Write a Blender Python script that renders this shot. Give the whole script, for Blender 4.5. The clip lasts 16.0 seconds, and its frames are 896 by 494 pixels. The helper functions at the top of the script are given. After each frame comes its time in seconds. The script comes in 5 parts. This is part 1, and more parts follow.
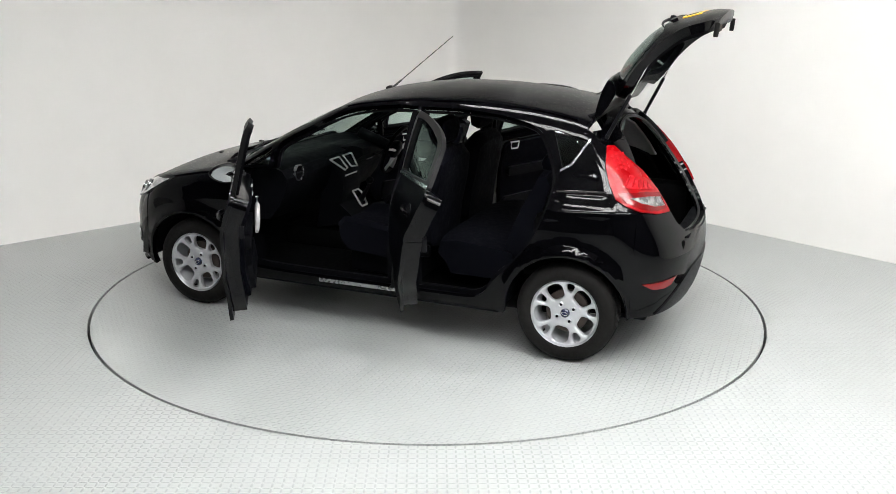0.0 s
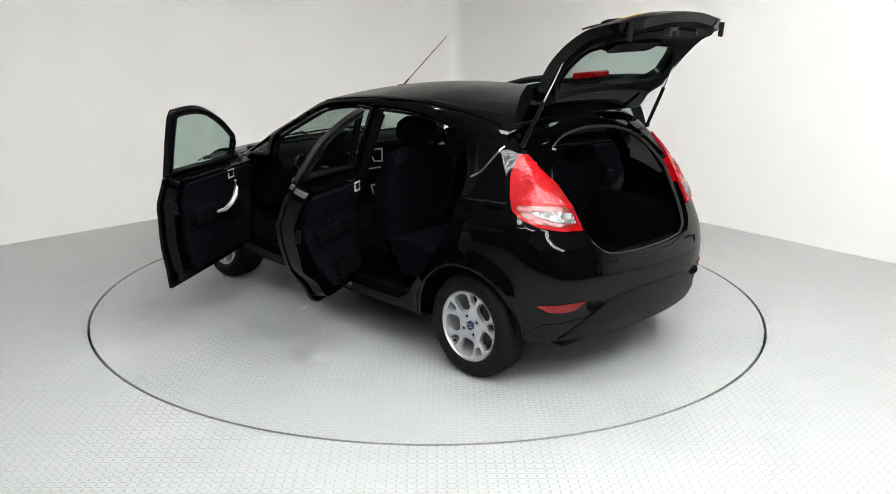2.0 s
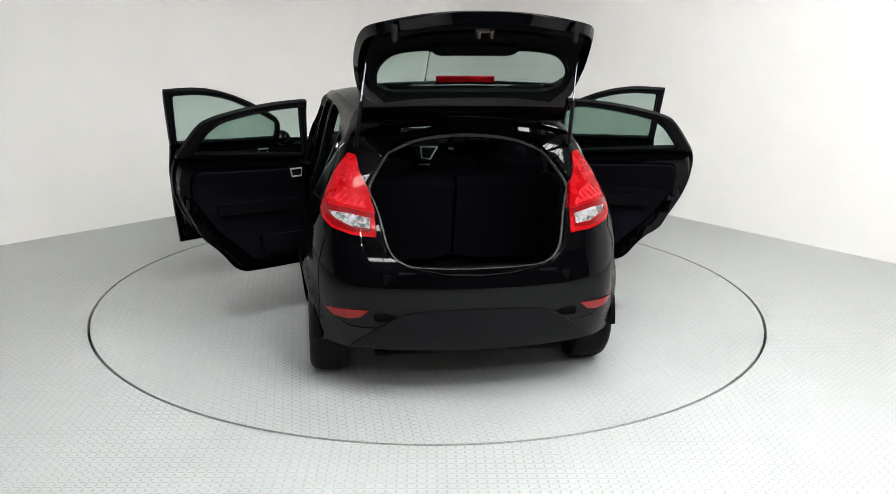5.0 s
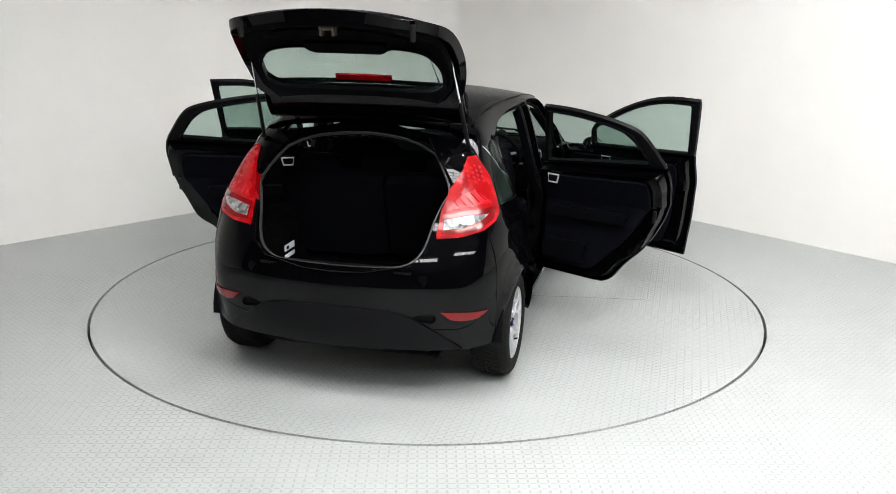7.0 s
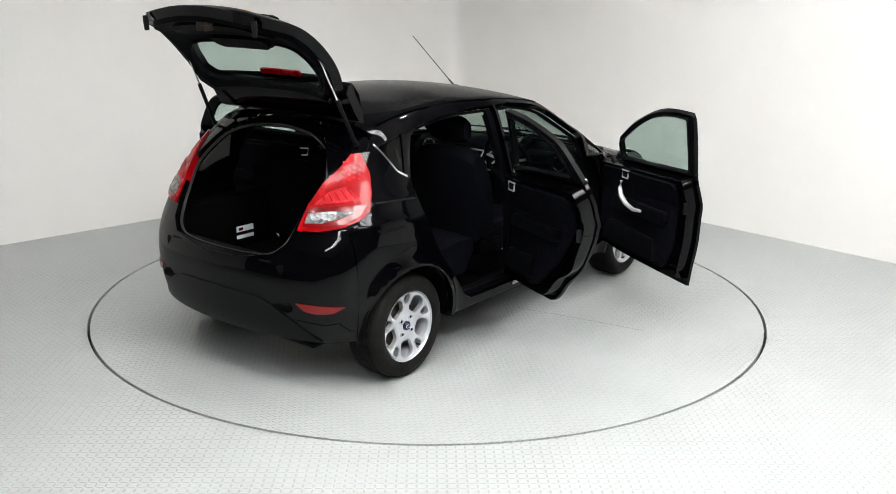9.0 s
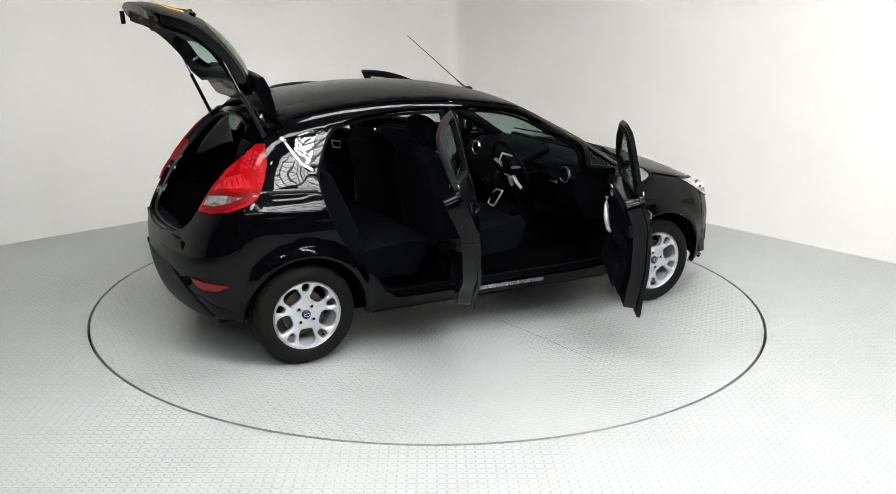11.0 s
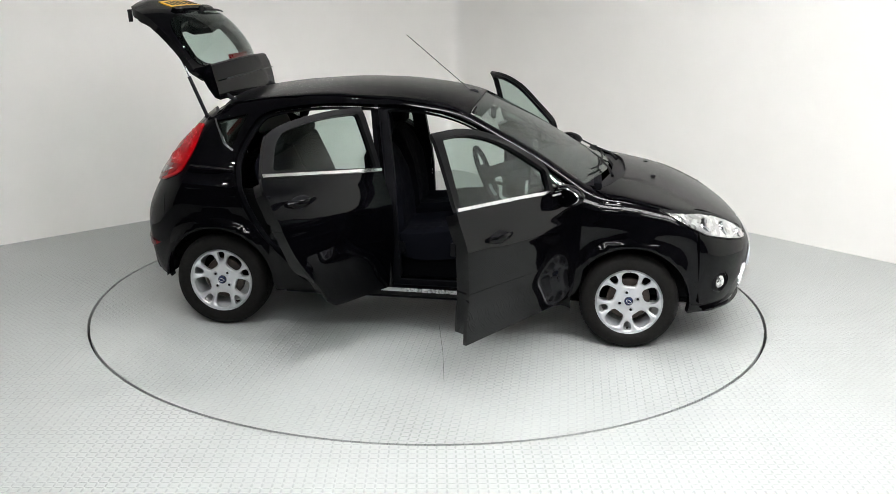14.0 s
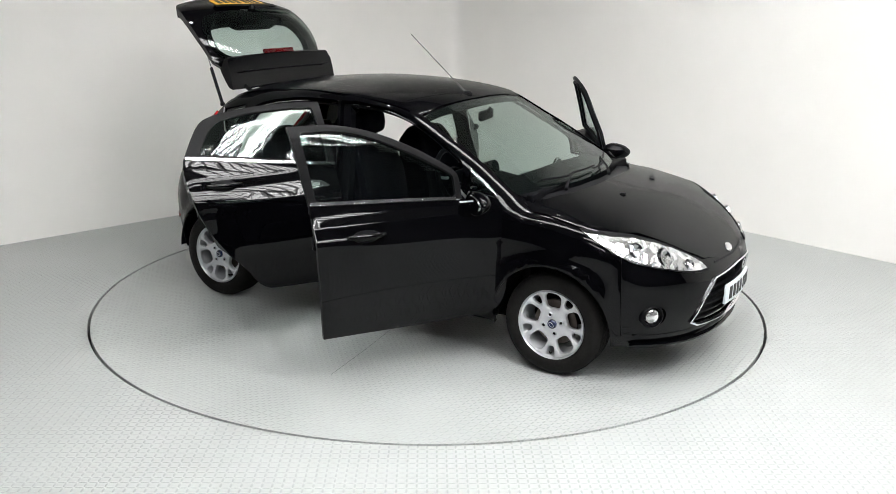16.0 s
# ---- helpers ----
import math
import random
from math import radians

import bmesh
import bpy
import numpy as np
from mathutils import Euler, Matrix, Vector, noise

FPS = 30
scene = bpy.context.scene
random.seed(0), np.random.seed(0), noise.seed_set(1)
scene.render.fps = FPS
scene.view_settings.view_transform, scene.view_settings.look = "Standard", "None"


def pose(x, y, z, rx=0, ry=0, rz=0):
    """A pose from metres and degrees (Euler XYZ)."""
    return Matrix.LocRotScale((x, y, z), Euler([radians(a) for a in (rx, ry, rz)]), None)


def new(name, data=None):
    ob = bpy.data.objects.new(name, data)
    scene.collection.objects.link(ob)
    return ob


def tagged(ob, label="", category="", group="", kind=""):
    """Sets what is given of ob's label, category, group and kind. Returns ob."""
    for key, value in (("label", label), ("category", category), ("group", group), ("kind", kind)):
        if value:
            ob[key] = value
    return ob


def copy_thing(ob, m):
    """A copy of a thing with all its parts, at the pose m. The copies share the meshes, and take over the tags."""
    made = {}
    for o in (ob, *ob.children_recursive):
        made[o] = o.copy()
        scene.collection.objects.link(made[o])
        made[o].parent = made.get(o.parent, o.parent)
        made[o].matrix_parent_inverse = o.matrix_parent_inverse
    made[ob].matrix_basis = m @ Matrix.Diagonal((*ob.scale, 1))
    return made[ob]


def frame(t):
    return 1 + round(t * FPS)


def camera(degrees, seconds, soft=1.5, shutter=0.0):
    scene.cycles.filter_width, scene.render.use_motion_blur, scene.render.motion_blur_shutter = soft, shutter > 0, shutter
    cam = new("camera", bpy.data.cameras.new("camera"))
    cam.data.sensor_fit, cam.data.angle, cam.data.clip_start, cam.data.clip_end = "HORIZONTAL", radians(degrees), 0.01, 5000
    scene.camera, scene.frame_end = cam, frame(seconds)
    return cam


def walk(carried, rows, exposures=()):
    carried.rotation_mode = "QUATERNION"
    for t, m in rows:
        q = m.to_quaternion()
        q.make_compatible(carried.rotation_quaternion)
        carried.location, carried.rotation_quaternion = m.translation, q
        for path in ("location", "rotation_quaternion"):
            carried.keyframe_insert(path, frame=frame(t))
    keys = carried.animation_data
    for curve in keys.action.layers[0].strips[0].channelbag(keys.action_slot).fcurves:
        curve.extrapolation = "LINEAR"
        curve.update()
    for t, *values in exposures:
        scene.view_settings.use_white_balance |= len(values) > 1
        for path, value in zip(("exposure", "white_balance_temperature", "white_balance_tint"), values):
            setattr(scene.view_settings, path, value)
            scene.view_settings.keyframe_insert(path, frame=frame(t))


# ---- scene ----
cam = camera(51.108, 16.0, soft=0.85)
EYE = (0.0, -6.1971, 2.0749)
AIM = pose(EYE[0], EYE[1], EYE[2], 90 - 15.6454, 0, -1.2155) @ pose(0, 0, 0, 0, 0, 0.81)
walk(cam, [(0.0, AIM), (16.0, AIM)])

# ---- light: daylight-white louvre fittings in the studio ceiling ----
world = bpy.data.worlds.new("world")
scene.world = world
world.use_nodes = True
world.node_tree.nodes["Background"].inputs[0].default_value = (0.9, 0.95, 1.0, 1)
world.node_tree.nodes["Background"].inputs[1].default_value = 0.05
scene.view_settings.exposure = 0.0
LAMP_POWER = 30.5
SPOT_POWER = 260.0


# ---- materials ----
def material(name, color, rough=0.5, metal=0.0, coat=0.0, grain=0.0, grain_scale=40.0, bump=0.0, bump_scale=200.0, emit=0.0, trans=0.0, ior=1.45, spec=0.5):
    m = bpy.data.materials.new(name)
    m.use_nodes = True
    nt = m.node_tree
    b = nt.nodes["Principled BSDF"]
    b.inputs["Base Color"].default_value = (*color, 1)
    b.inputs["Roughness"].default_value = rough
    b.inputs["Metallic"].default_value = metal
    b.inputs["Coat Weight"].default_value = coat
    b.inputs["Coat Roughness"].default_value = 0.004
    b.inputs["Transmission Weight"].default_value = trans
    b.inputs["IOR"].default_value = ior
    b.inputs["Specular IOR Level"].default_value = spec
    if emit:
        b.inputs["Emission Color"].default_value = (*color, 1)
        b.inputs["Emission Strength"].default_value = emit
    tc = nt.nodes.new("ShaderNodeTexCoord")
    if grain:
        n = nt.nodes.new("ShaderNodeTexNoise")
        n.inputs["Scale"].default_value = grain_scale
        n.inputs["Detail"].default_value = 6
        big = nt.nodes.new("ShaderNodeTexNoise")
        big.inputs["Scale"].default_value = grain_scale * 0.09
        big.inputs["Detail"].default_value = 3
        mix = nt.nodes.new("ShaderNodeMath")
        mix.operation = "MULTIPLY_ADD"
        nt.links.new(tc.outputs["Object"], n.inputs["Vector"])
        nt.links.new(tc.outputs["Object"], big.inputs["Vector"])
        nt.links.new(n.outputs["Fac"], mix.inputs[0])
        mix.inputs[1].default_value = 0.5
        half = nt.nodes.new("ShaderNodeMath")
        half.operation = "MULTIPLY"
        half.inputs[1].default_value = 0.5
        nt.links.new(big.outputs["Fac"], half.inputs[0])
        nt.links.new(half.outputs[0], mix.inputs[2])
        ramp = nt.nodes.new("ShaderNodeMapRange")
        ramp.inputs["From Min"].default_value = 0.3
        ramp.inputs["From Max"].default_value = 0.7
        ramp.inputs["To Min"].default_value = 1 - grain
        ramp.inputs["To Max"].default_value = 1 + grain
        nt.links.new(mix.outputs[0], ramp.inputs["Value"])
        sc = nt.nodes.new("ShaderNodeVectorMath")
        sc.operation = "SCALE"
        sc.inputs[0].default_value = color
        nt.links.new(ramp.outputs[0], sc.inputs["Scale"])
        nt.links.new(sc.outputs[0], b.inputs["Base Color"])
        rr = nt.nodes.new("ShaderNodeMath")
        rr.operation = "MULTIPLY"
        rr.inputs[1].default_value = rough
        nt.links.new(ramp.outputs[0], rr.inputs[0])
        nt.links.new(rr.outputs[0], b.inputs["Roughness"])
    if bump:
        n = nt.nodes.new("ShaderNodeTexNoise")
        n.inputs["Scale"].default_value = bump_scale
        n.inputs["Detail"].default_value = 4
        nt.links.new(tc.outputs["Object"], n.inputs["Vector"])
        bm_node = nt.nodes.new("ShaderNodeBump")
        bm_node.inputs["Strength"].default_value = bump
        bm_node.inputs["Distance"].default_value = 0.002
        nt.links.new(n.outputs["Fac"], bm_node.inputs["Height"])
        nt.links.new(bm_node.outputs[0], b.inputs["Normal"])
    return m


def tread_plate(name, color, rough, worn):
    """Painted steel tread plate: raised bars in alternating directions, every 3 cm, scuffed smooth in places."""
    m = material(name, color, rough, grain=0.06, grain_scale=30)
    nt = m.node_tree
    L = nt.links.new
    b = nt.nodes["Principled BSDF"]
    tc = nt.nodes.new("ShaderNodeTexCoord")

    def math_node(op, a, c=None):
        n = nt.nodes.new("ShaderNodeMath")
        n.operation = op
        for i, v in enumerate((a, c)):
            if v is None:
                continue
            if isinstance(v, (int, float)):
                n.inputs[i].default_value = v
            else:
                L(v, n.inputs[i])
        return n.outputs[0]

    sep = nt.nodes.new("ShaderNodeSeparateXYZ")
    L(tc.outputs["Object"], sep.inputs[0])
    pitch = 0.044
    u = math_node("DIVIDE", sep.outputs[0], pitch)
    v = math_node("DIVIDE", sep.outputs[1], pitch)
    bars = []
    for shift, swap in ((0.0, False), (0.5, True)):
        fu = math_node("SUBTRACT", math_node("FRACT", math_node("ADD", u, shift)), 0.5)
        fv = math_node("SUBTRACT", math_node("FRACT", math_node("ADD", v, shift)), 0.5)
        p, q = (fv, fu) if swap else (fu, fv)
        d = math_node("ADD", math_node("POWER", math_node("DIVIDE", math_node("ABSOLUTE", p), 0.42), 2.0), math_node("POWER", math_node("DIVIDE", math_node("ABSOLUTE", q), 0.13), 2.0))
        bars.append(math_node("MAXIMUM", math_node("SUBTRACT", 1.0, d), 0.0))
    h = math_node("MAXIMUM", bars[0], bars[1])
    wear = nt.nodes.new("ShaderNodeTexNoise")
    wear.inputs["Scale"].default_value = 0.9
    wear.inputs["Detail"].default_value = 5
    L(tc.outputs["Object"], wear.inputs["Vector"])
    rng = nt.nodes.new("ShaderNodeMapRange")
    rng.inputs["From Min"].default_value = 0.38
    rng.inputs["From Max"].default_value = 0.62
    rng.inputs["To Min"].default_value = worn
    rng.inputs["To Max"].default_value = 1.0
    L(wear.outputs["Fac"], rng.inputs["Value"])
    hh = math_node("MULTIPLY", math_node("POWER", h, 0.5), rng.outputs[0])
    bump = nt.nodes.new("ShaderNodeBump")
    bump.inputs["Strength"].default_value = 0.9
    bump.inputs["Distance"].default_value = 0.003
    L(hh, bump.inputs["Height"])
    L(bump.outputs[0], b.inputs["Normal"])
    # the raised bars are scuffed a little darker than the paint between them
    old = b.inputs["Base Color"].links[0].from_socket
    dim = nt.nodes.new("ShaderNodeVectorMath")
    dim.operation = "SCALE"
    L(old, dim.inputs[0])
    L(math_node("SUBTRACT", 1.0, math_node("MULTIPLY", hh, 0.26)), dim.inputs["Scale"])
    L(dim.outputs[0], b.inputs["Base Color"])
    return m


def glass_material(name, tint, rough=0.0, face=0.03):
    m = bpy.data.materials.new(name)
    m.use_nodes = True
    nt = m.node_tree
    nt.nodes.clear()
    out = nt.nodes.new("ShaderNodeOutputMaterial")
    tr = nt.nodes.new("ShaderNodeBsdfTransparent")
    tr.inputs[0].default_value = (*tint, 1)
    gl = nt.nodes.new("ShaderNodeBsdfGlossy")
    gl.inputs["Roughness"].default_value = rough
    lw = nt.nodes.new("ShaderNodeLayerWeight")
    lw.inputs["Blend"].default_value = 0.5
    pw = nt.nodes.new("ShaderNodeMath")
    pw.operation = "POWER"
    pw.inputs[1].default_value = 4.0
    nt.links.new(lw.outputs["Facing"], pw.inputs[0])
    fr = nt.nodes.new("ShaderNodeMapRange")
    fr.inputs["To Min"].default_value = face
    fr.inputs["To Max"].default_value = 0.6
    nt.links.new(pw.outputs[0], fr.inputs["Value"])
    mx = nt.nodes.new("ShaderNodeMixShader")
    nt.links.new(fr.outputs[0], mx.inputs[0])
    nt.links.new(tr.outputs[0], mx.inputs[1])
    nt.links.new(gl.outputs[0], mx.inputs[2])
    nt.links.new(mx.outputs[0], out.inputs[0])
    return m


PAINT = material("black_paint", (0.0008, 0.0008, 0.0012), 0.30, coat=0.42, grain=0.15, grain_scale=900, spec=0.01)
PAINT_DARK = material("black_satin_plastic", (0.004, 0.004, 0.005), 0.45, bump=0.25, bump_scale=500, spec=0.13)
TRIM = material("dark_grey_door_frame", (0.0045, 0.0045, 0.005), 0.40, grain=0.12, grain_scale=60, spec=0.12)
FABRIC = material("black_fabric", (0.0022, 0.0024, 0.0042), 0.9, grain=0.3, grain_scale=300, bump=0.5, bump_scale=700, spec=0.05)
INNER = material("black_interior_plastic", (0.002, 0.0021, 0.003), 0.55, grain=0.2, grain_scale=150, bump=0.3, bump_scale=600, spec=0.06)
CARPET = material("black_carpet", (0.0018, 0.0018, 0.002), 0.95, grain=0.3, grain_scale=400, bump=0.6, bump_scale=900, spec=0.03)
GREY_TRIM = material("grey_pillar_trim", (0.30, 0.30, 0.29), 0.6, grain=0.1, grain_scale=60, spec=0.3)
RUBBER = material("tyre_rubber", (0.005, 0.0045, 0.0042), 0.75, grain=0.3, grain_scale=60, bump=0.3, bump_scale=300, spec=0.2)
ALLOY = material("silver_alloy", (0.51, 0.52, 0.54), 0.34, metal=0.6, grain=0.08, grain_scale=50)
CHROME = material("chrome", (0.8, 0.8, 0.82), 0.12, metal=1.0, grain=0.05, grain_scale=30)
SILVER = material("silver_plastic", (0.55, 0.55, 0.55), 0.35, metal=0.5, grain=0.08, grain_scale=80)
# paler red of the lamp dots and of the painted reflection
RED_PALE = material("pale_red_dots_and_glint", (0.40, 0.012, 0.018), 0.25, coat=0.2, grain=0.4, grain_scale=30, spec=0.15)
CAP_BLUE = material("dark_blue_enamel", (0.006, 0.012, 0.05), 0.25, coat=0.5, grain=0.1)
AERIAL = material("dark_grey_rod", (0.06, 0.06, 0.06), 0.4, grain=0.1)
BRUSHED = material("brushed_metal", (0.36, 0.36, 0.37), 0.28, metal=1.0, grain=0.2, grain_scale=60)
SEAL = material("grey_rubber_seal", (0.022, 0.022, 0.022), 0.5, grain=0.15, grain_scale=60)
DISC = material("brake_disc_steel", (0.07, 0.055, 0.048), 0.5, metal=0.6, grain=0.35, grain_scale=30)
RED = material("red_lamp_lens", (0.25, 0.001, 0.003), 0.25, coat=0.22, grain=0.5, grain_scale=14, spec=0.1)
RED_DARK = material("dark_red_lamp_lens", (0.15, 0.001, 0.002), 0.2, coat=0.2, grain=0.2, grain_scale=40)


def faceted(name, low=0.28, size=26, high=0.9, rough=0.18, metal=0.8, coat=0.6):
    """Bright reflector facets behind a clear cover."""
    m = material(name, (0.6, 0.6, 0.62), rough, metal=metal, coat=coat)
    nt = m.node_tree
    tc = nt.nodes.new("ShaderNodeTexCoord")
    vo = nt.nodes.new("ShaderNodeTexVoronoi")
    vo.inputs["Scale"].default_value = size
    sp = nt.nodes.new("ShaderNodeSeparateColor")
    rg = nt.nodes.new("ShaderNodeMapRange")
    rg.inputs["To Min"].default_value = low
    rg.inputs["To Max"].default_value = high
    cb = nt.nodes.new("ShaderNodeCombineColor")
    bp = nt.nodes.new("ShaderNodeBump")
    bp.inputs["Strength"].default_value = 0.5
    bp.inputs["Distance"].default_value = 0.01
    nt.links.new(tc.outputs["Object"], vo.inputs["Vector"])
    nt.links.new(vo.outputs["Color"], sp.inputs[0])
    nt.links.new(sp.outputs[0], rg.inputs["Value"])
    for i in range(3):
        nt.links.new(rg.outputs[0], cb.inputs[i])
    nt.links.new(cb.outputs[0], nt.nodes["Principled BSDF"].inputs["Base Color"])
    nt.links.new(vo.outputs["Distance"], bp.inputs["Height"])
    nt.links.new(bp.outputs[0], nt.nodes["Principled BSDF"].inputs["Normal"])
    return m


FACETS = faceted("headlamp_reflector")
CLEAR = faceted("clear_lamp_lens", 0.05, 45, 0.36, 0.4, 0.3, 0.12)
PLATE_Y = material("yellow_plate", (0.75, 0.42, 0.02), 0.35, grain=0.06, grain_scale=60)
PLATE_W = material("white_plate", (0.75, 0.78, 0.82), 0.35, grain=0.06, grain_scale=60)
PLATE_INK = material("plate_ink", (0.02, 0.02, 0.02), 0.5, grain=0.1)
GLASS = glass_material("car_glass", (0.72, 0.80, 0.77), 0.0, 0.045)
GLASS_DARK = glass_material("tinted_car_glass", (0.42, 0.47, 0.46), 0.0, 0.07)
MIRROR = material("mirror_glass", (0.50, 0.51, 0.53), 0.02, metal=1.0)
WALL = material("white_wall_paint", (0.80, 0.785, 0.76), 0.65, grain=0.025, grain_scale=3, bump=0.08, bump_scale=60)
CEIL = material("ceiling_paint", (0.25, 0.25, 0.245), 0.8, grain=0.06, grain_scale=3)
# near-black colour stands in for missing light behind the camera
UNLIT_WALL = material("unlit_hall_black", (0.03, 0.03, 0.032), 0.9, grain=0.12, grain_scale=6, spec=0.2)
LAMP = material("lamp_diffuser", (0.99, 0.99, 0.985), 0.5, emit=LAMP_POWER)
SPOT = material("spotlight_lens", (1.0, 0.985, 0.96), 0.5, emit=SPOT_POWER)
LAMP_FRAME = material("lamp_frame", (0.5, 0.5, 0.5), 0.5, grain=0.05)
FLOOR = tread_plate("grey_tread_plate", (0.355, 0.37, 0.362), 0.33, 0.55)
DISCPLATE = tread_plate("grey_turntable_plate", (0.335, 0.35, 0.342), 0.30, 0.3)
GAP = material("dark_gap", (0.004, 0.005, 0.004), 0.7, grain=0.3, grain_scale=20)


# ---- mesh helpers ----
def part(name, bm, mat, parent=None, label="", smooth=35):
    me = bpy.data.meshes.new(name)
    bm.to_mesh(me)
    bm.free()
    me.materials.append(mat)
    if smooth:
        me.shade_smooth()
        me.set_sharp_from_angle(angle=radians(smooth))
    stored = me.attributes.get("outward")
    if stored:
        ns = np.zeros(len(me.vertices) * 3, np.float32)
        stored.data.foreach_get("vector", ns)
        me.attributes.remove(stored)
        for e in me.edges:
            e.use_edge_sharp = False
        me.normals_split_custom_set_from_vertices(ns.reshape(-1, 3).tolist())
    ob = new(name, me)
    if parent:
        ob.parent = parent
    if label:
        ob["label"] = label
    return ob


def add_box(bm, c, s, bevel=0.0, m=None, seg=2):
    r = bmesh.ops.create_cube(bm, size=1.0)
    vs = r["verts"]
    bmesh.ops.scale(bm, vec=s, verts=vs)
    if bevel:
        es = list({e for v in vs for e in v.link_edges})
        r2 = bmesh.ops.bevel(bm, geom=es, offset=bevel, segments=seg, affect="EDGES", profile=0.5)
        vs = list({v for f in r2["faces"] for v in f.verts} | {v for v in vs if v.is_valid})
    if m is not None:
        bmesh.ops.transform(bm, matrix=m, verts=vs)
    bmesh.ops.translate(bm, vec=c, verts=vs)
    return vs


def add_lathe(bm, prof, seg=48, axis="y", c=(0, 0, 0), closed=False):
    """prof: (radius, along) pairs turned round an axis through c."""
    rings = []
    for r, a in prof:
        ring = []
        for i in range(seg):
            t = 2 * math.pi * i / seg
            if axis == "y":
                p = (r * math.cos(t), a, r * math.sin(t))
            elif axis == "x":
                p = (a, r * math.cos(t), r * math.sin(t))
            else:
                p = (r * math.cos(t), r * math.sin(t), a)
            ring.append(bm.verts.new((p[0] + c[0], p[1] + c[1], p[2] + c[2])))
        rings.append(ring)
    pairs = list(zip(rings, rings[1:])) + ([(rings[-1], rings[0])] if closed else [])
    for A, B in pairs:
        for i in range(seg):
            j = (i + 1) % seg
            bm.faces.new((A[i], A[j], B[j], B[i]))
    bmesh.ops.recalc_face_normals(bm, faces=bm.faces)
    return rings


def add_tube(bm, pts, r, seg=10, squash=None):
    """A round bar along points; r may be one radius or one a point."""
    P = [Vector(p) for p in pts]
    rs = r if isinstance(r, (list, tuple)) else [r] * len(P)
    rings = []
    ref = Vector((0, 0, 1))
    for i, p in enumerate(P):
        d = (P[min(i + 1, len(P) - 1)] - P[max(i - 1, 0)]).normalized()
        side = d.cross(ref)
        if side.length < 0.05:
            side = d.cross(Vector((1, 0, 0)))
        side.normalize()
        up = side.cross(d).normalized()
        sx, sy = squash or (1, 1)
        rings.append([bm.verts.new(p + side * (math.cos(2 * math.pi * k / seg) * rs[i] * sx) + up * (math.sin(2 * math.pi * k / seg) * rs[i] * sy)) for k in range(seg)])
    for A, B in zip(rings, rings[1:]):
        for k in range(seg):
            bm.faces.new((A[k], A[(k + 1) % seg], B[(k + 1) % seg], B[k]))
    bm.faces.new(rings[0][::-1])
    bm.faces.new(rings[-1])
    bmesh.ops.recalc_face_normals(bm, faces=bm.faces)


def smooth_curve(pts):
    """Monotone cubic through (x, y) pairs, as a function of arrays."""
    xs, ys = np.array(sorted(pts)).T
    h = np.diff(xs)
    d = np.diff(ys) / h
    m = np.zeros_like(xs)
    m[1:-1] = np.where(d[1:] * d[:-1] > 0, 2 * d[1:] * d[:-1] / np.where(d[1:] + d[:-1] == 0, 1, d[1:] + d[:-1]), 0)
    m[0], m[-1] = d[0], d[-1]

    def f(x):
        x = np.clip(x, xs[0], xs[-1])
        i = np.clip(np.searchsorted(xs, x) - 1, 0, len(h) - 1)
        t = (x - xs[i]) / h[i]
        return ys[i] * (1 + 2 * t) * (1 - t) ** 2 + m[i] * h[i] * t * (1 - t) ** 2 + ys[i + 1] * t * t * (3 - 2 * t) - m[i + 1] * h[i] * t * t * (1 - t)
    return f


# ---- the car's form, one closed solid; x forward, y to its left ----
TOP = smooth_curve([(-1.6, 1.28), (-1.45, 1.335), (-1.28, 1.382), (-1.07, 1.424), (-0.87, 1.450), (-0.48, 1.476), (-0.28, 1.474), (-0.09, 1.460), (0.11, 1.431), (0.22, 1.405), (0.34, 1.362), (0.5, 1.295), (0.68, 1.205), (0.87, 1.095), (1.0, 1.025), (1.1, 0.985), (1.27, 0.952), (1.47, 0.912), (1.67, 0.838), (1.86, 0.735), (1.97, 0.64), (2.07, 0.53)])
CROWN = smooth_curve([(-1.6, 0.12), (-1.1, 0.14), (-0.1, 0.125), (0.2, 0.11), (0.5, 0.16), (0.95, 0.16), (1.2, 0.10), (2.1, 0.14)])
PLAN = smooth_curve([(-2.0, 0.60), (-1.85, 0.695), (-1.7, 0.760), (-1.5, 0.812), (-1.3, 0.844), (-1.2, 0.852), (-0.6, 0.848), (0.0, 0.846), (0.6, 0.85), (1.2, 0.858), (1.5, 0.845), (1.7, 0.81), (1.9, 0.74), (2.1, 0.62)])
INSET = smooth_curve([(0.15, 0.09), (0.22, 0.055), (0.30, 0.03), (0.45, 0.012), (0.6, 0.0), (0.75, 0.002), (0.86, 0.018), (0.95, 0.05), (1.03, 0.074), (1.12, 0.093), (1.25, 0.122), (1.38, 0.155), (1.5, 0.195)])
TAPER = smooth_curve([(-2.0, 0.11), (-1.4, 0.115), (-1.0, 0.095), (-0.6, 0.045), (-0.2, 0.004), (0.1, 0.0), (0.6, 0.01), (1.0, 0.0)])
NOSE = smooth_curve([(0.15, 1.90), (0.2, 1.94), (0.3, 1.995), (0.42, 2.025), (0.55, 2.025), (0.65, 2.0), (0.75, 1.945), (0.85, 1.85), (1.0, 1.69)])
TAIL = smooth_curve([(0.15, -1.73), (0.22, -1.785), (0.35, -1.852), (0.5, -1.882), (0.6, -1.887), (0.68, -1.876), (0.76, -1.847), (0.868, -1.79), (0.95, -1.745), (1.1, -1.65), (1.2, -1.565), (1.3, -1.465), (1.4, -1.34), (1.5, -1.2)])


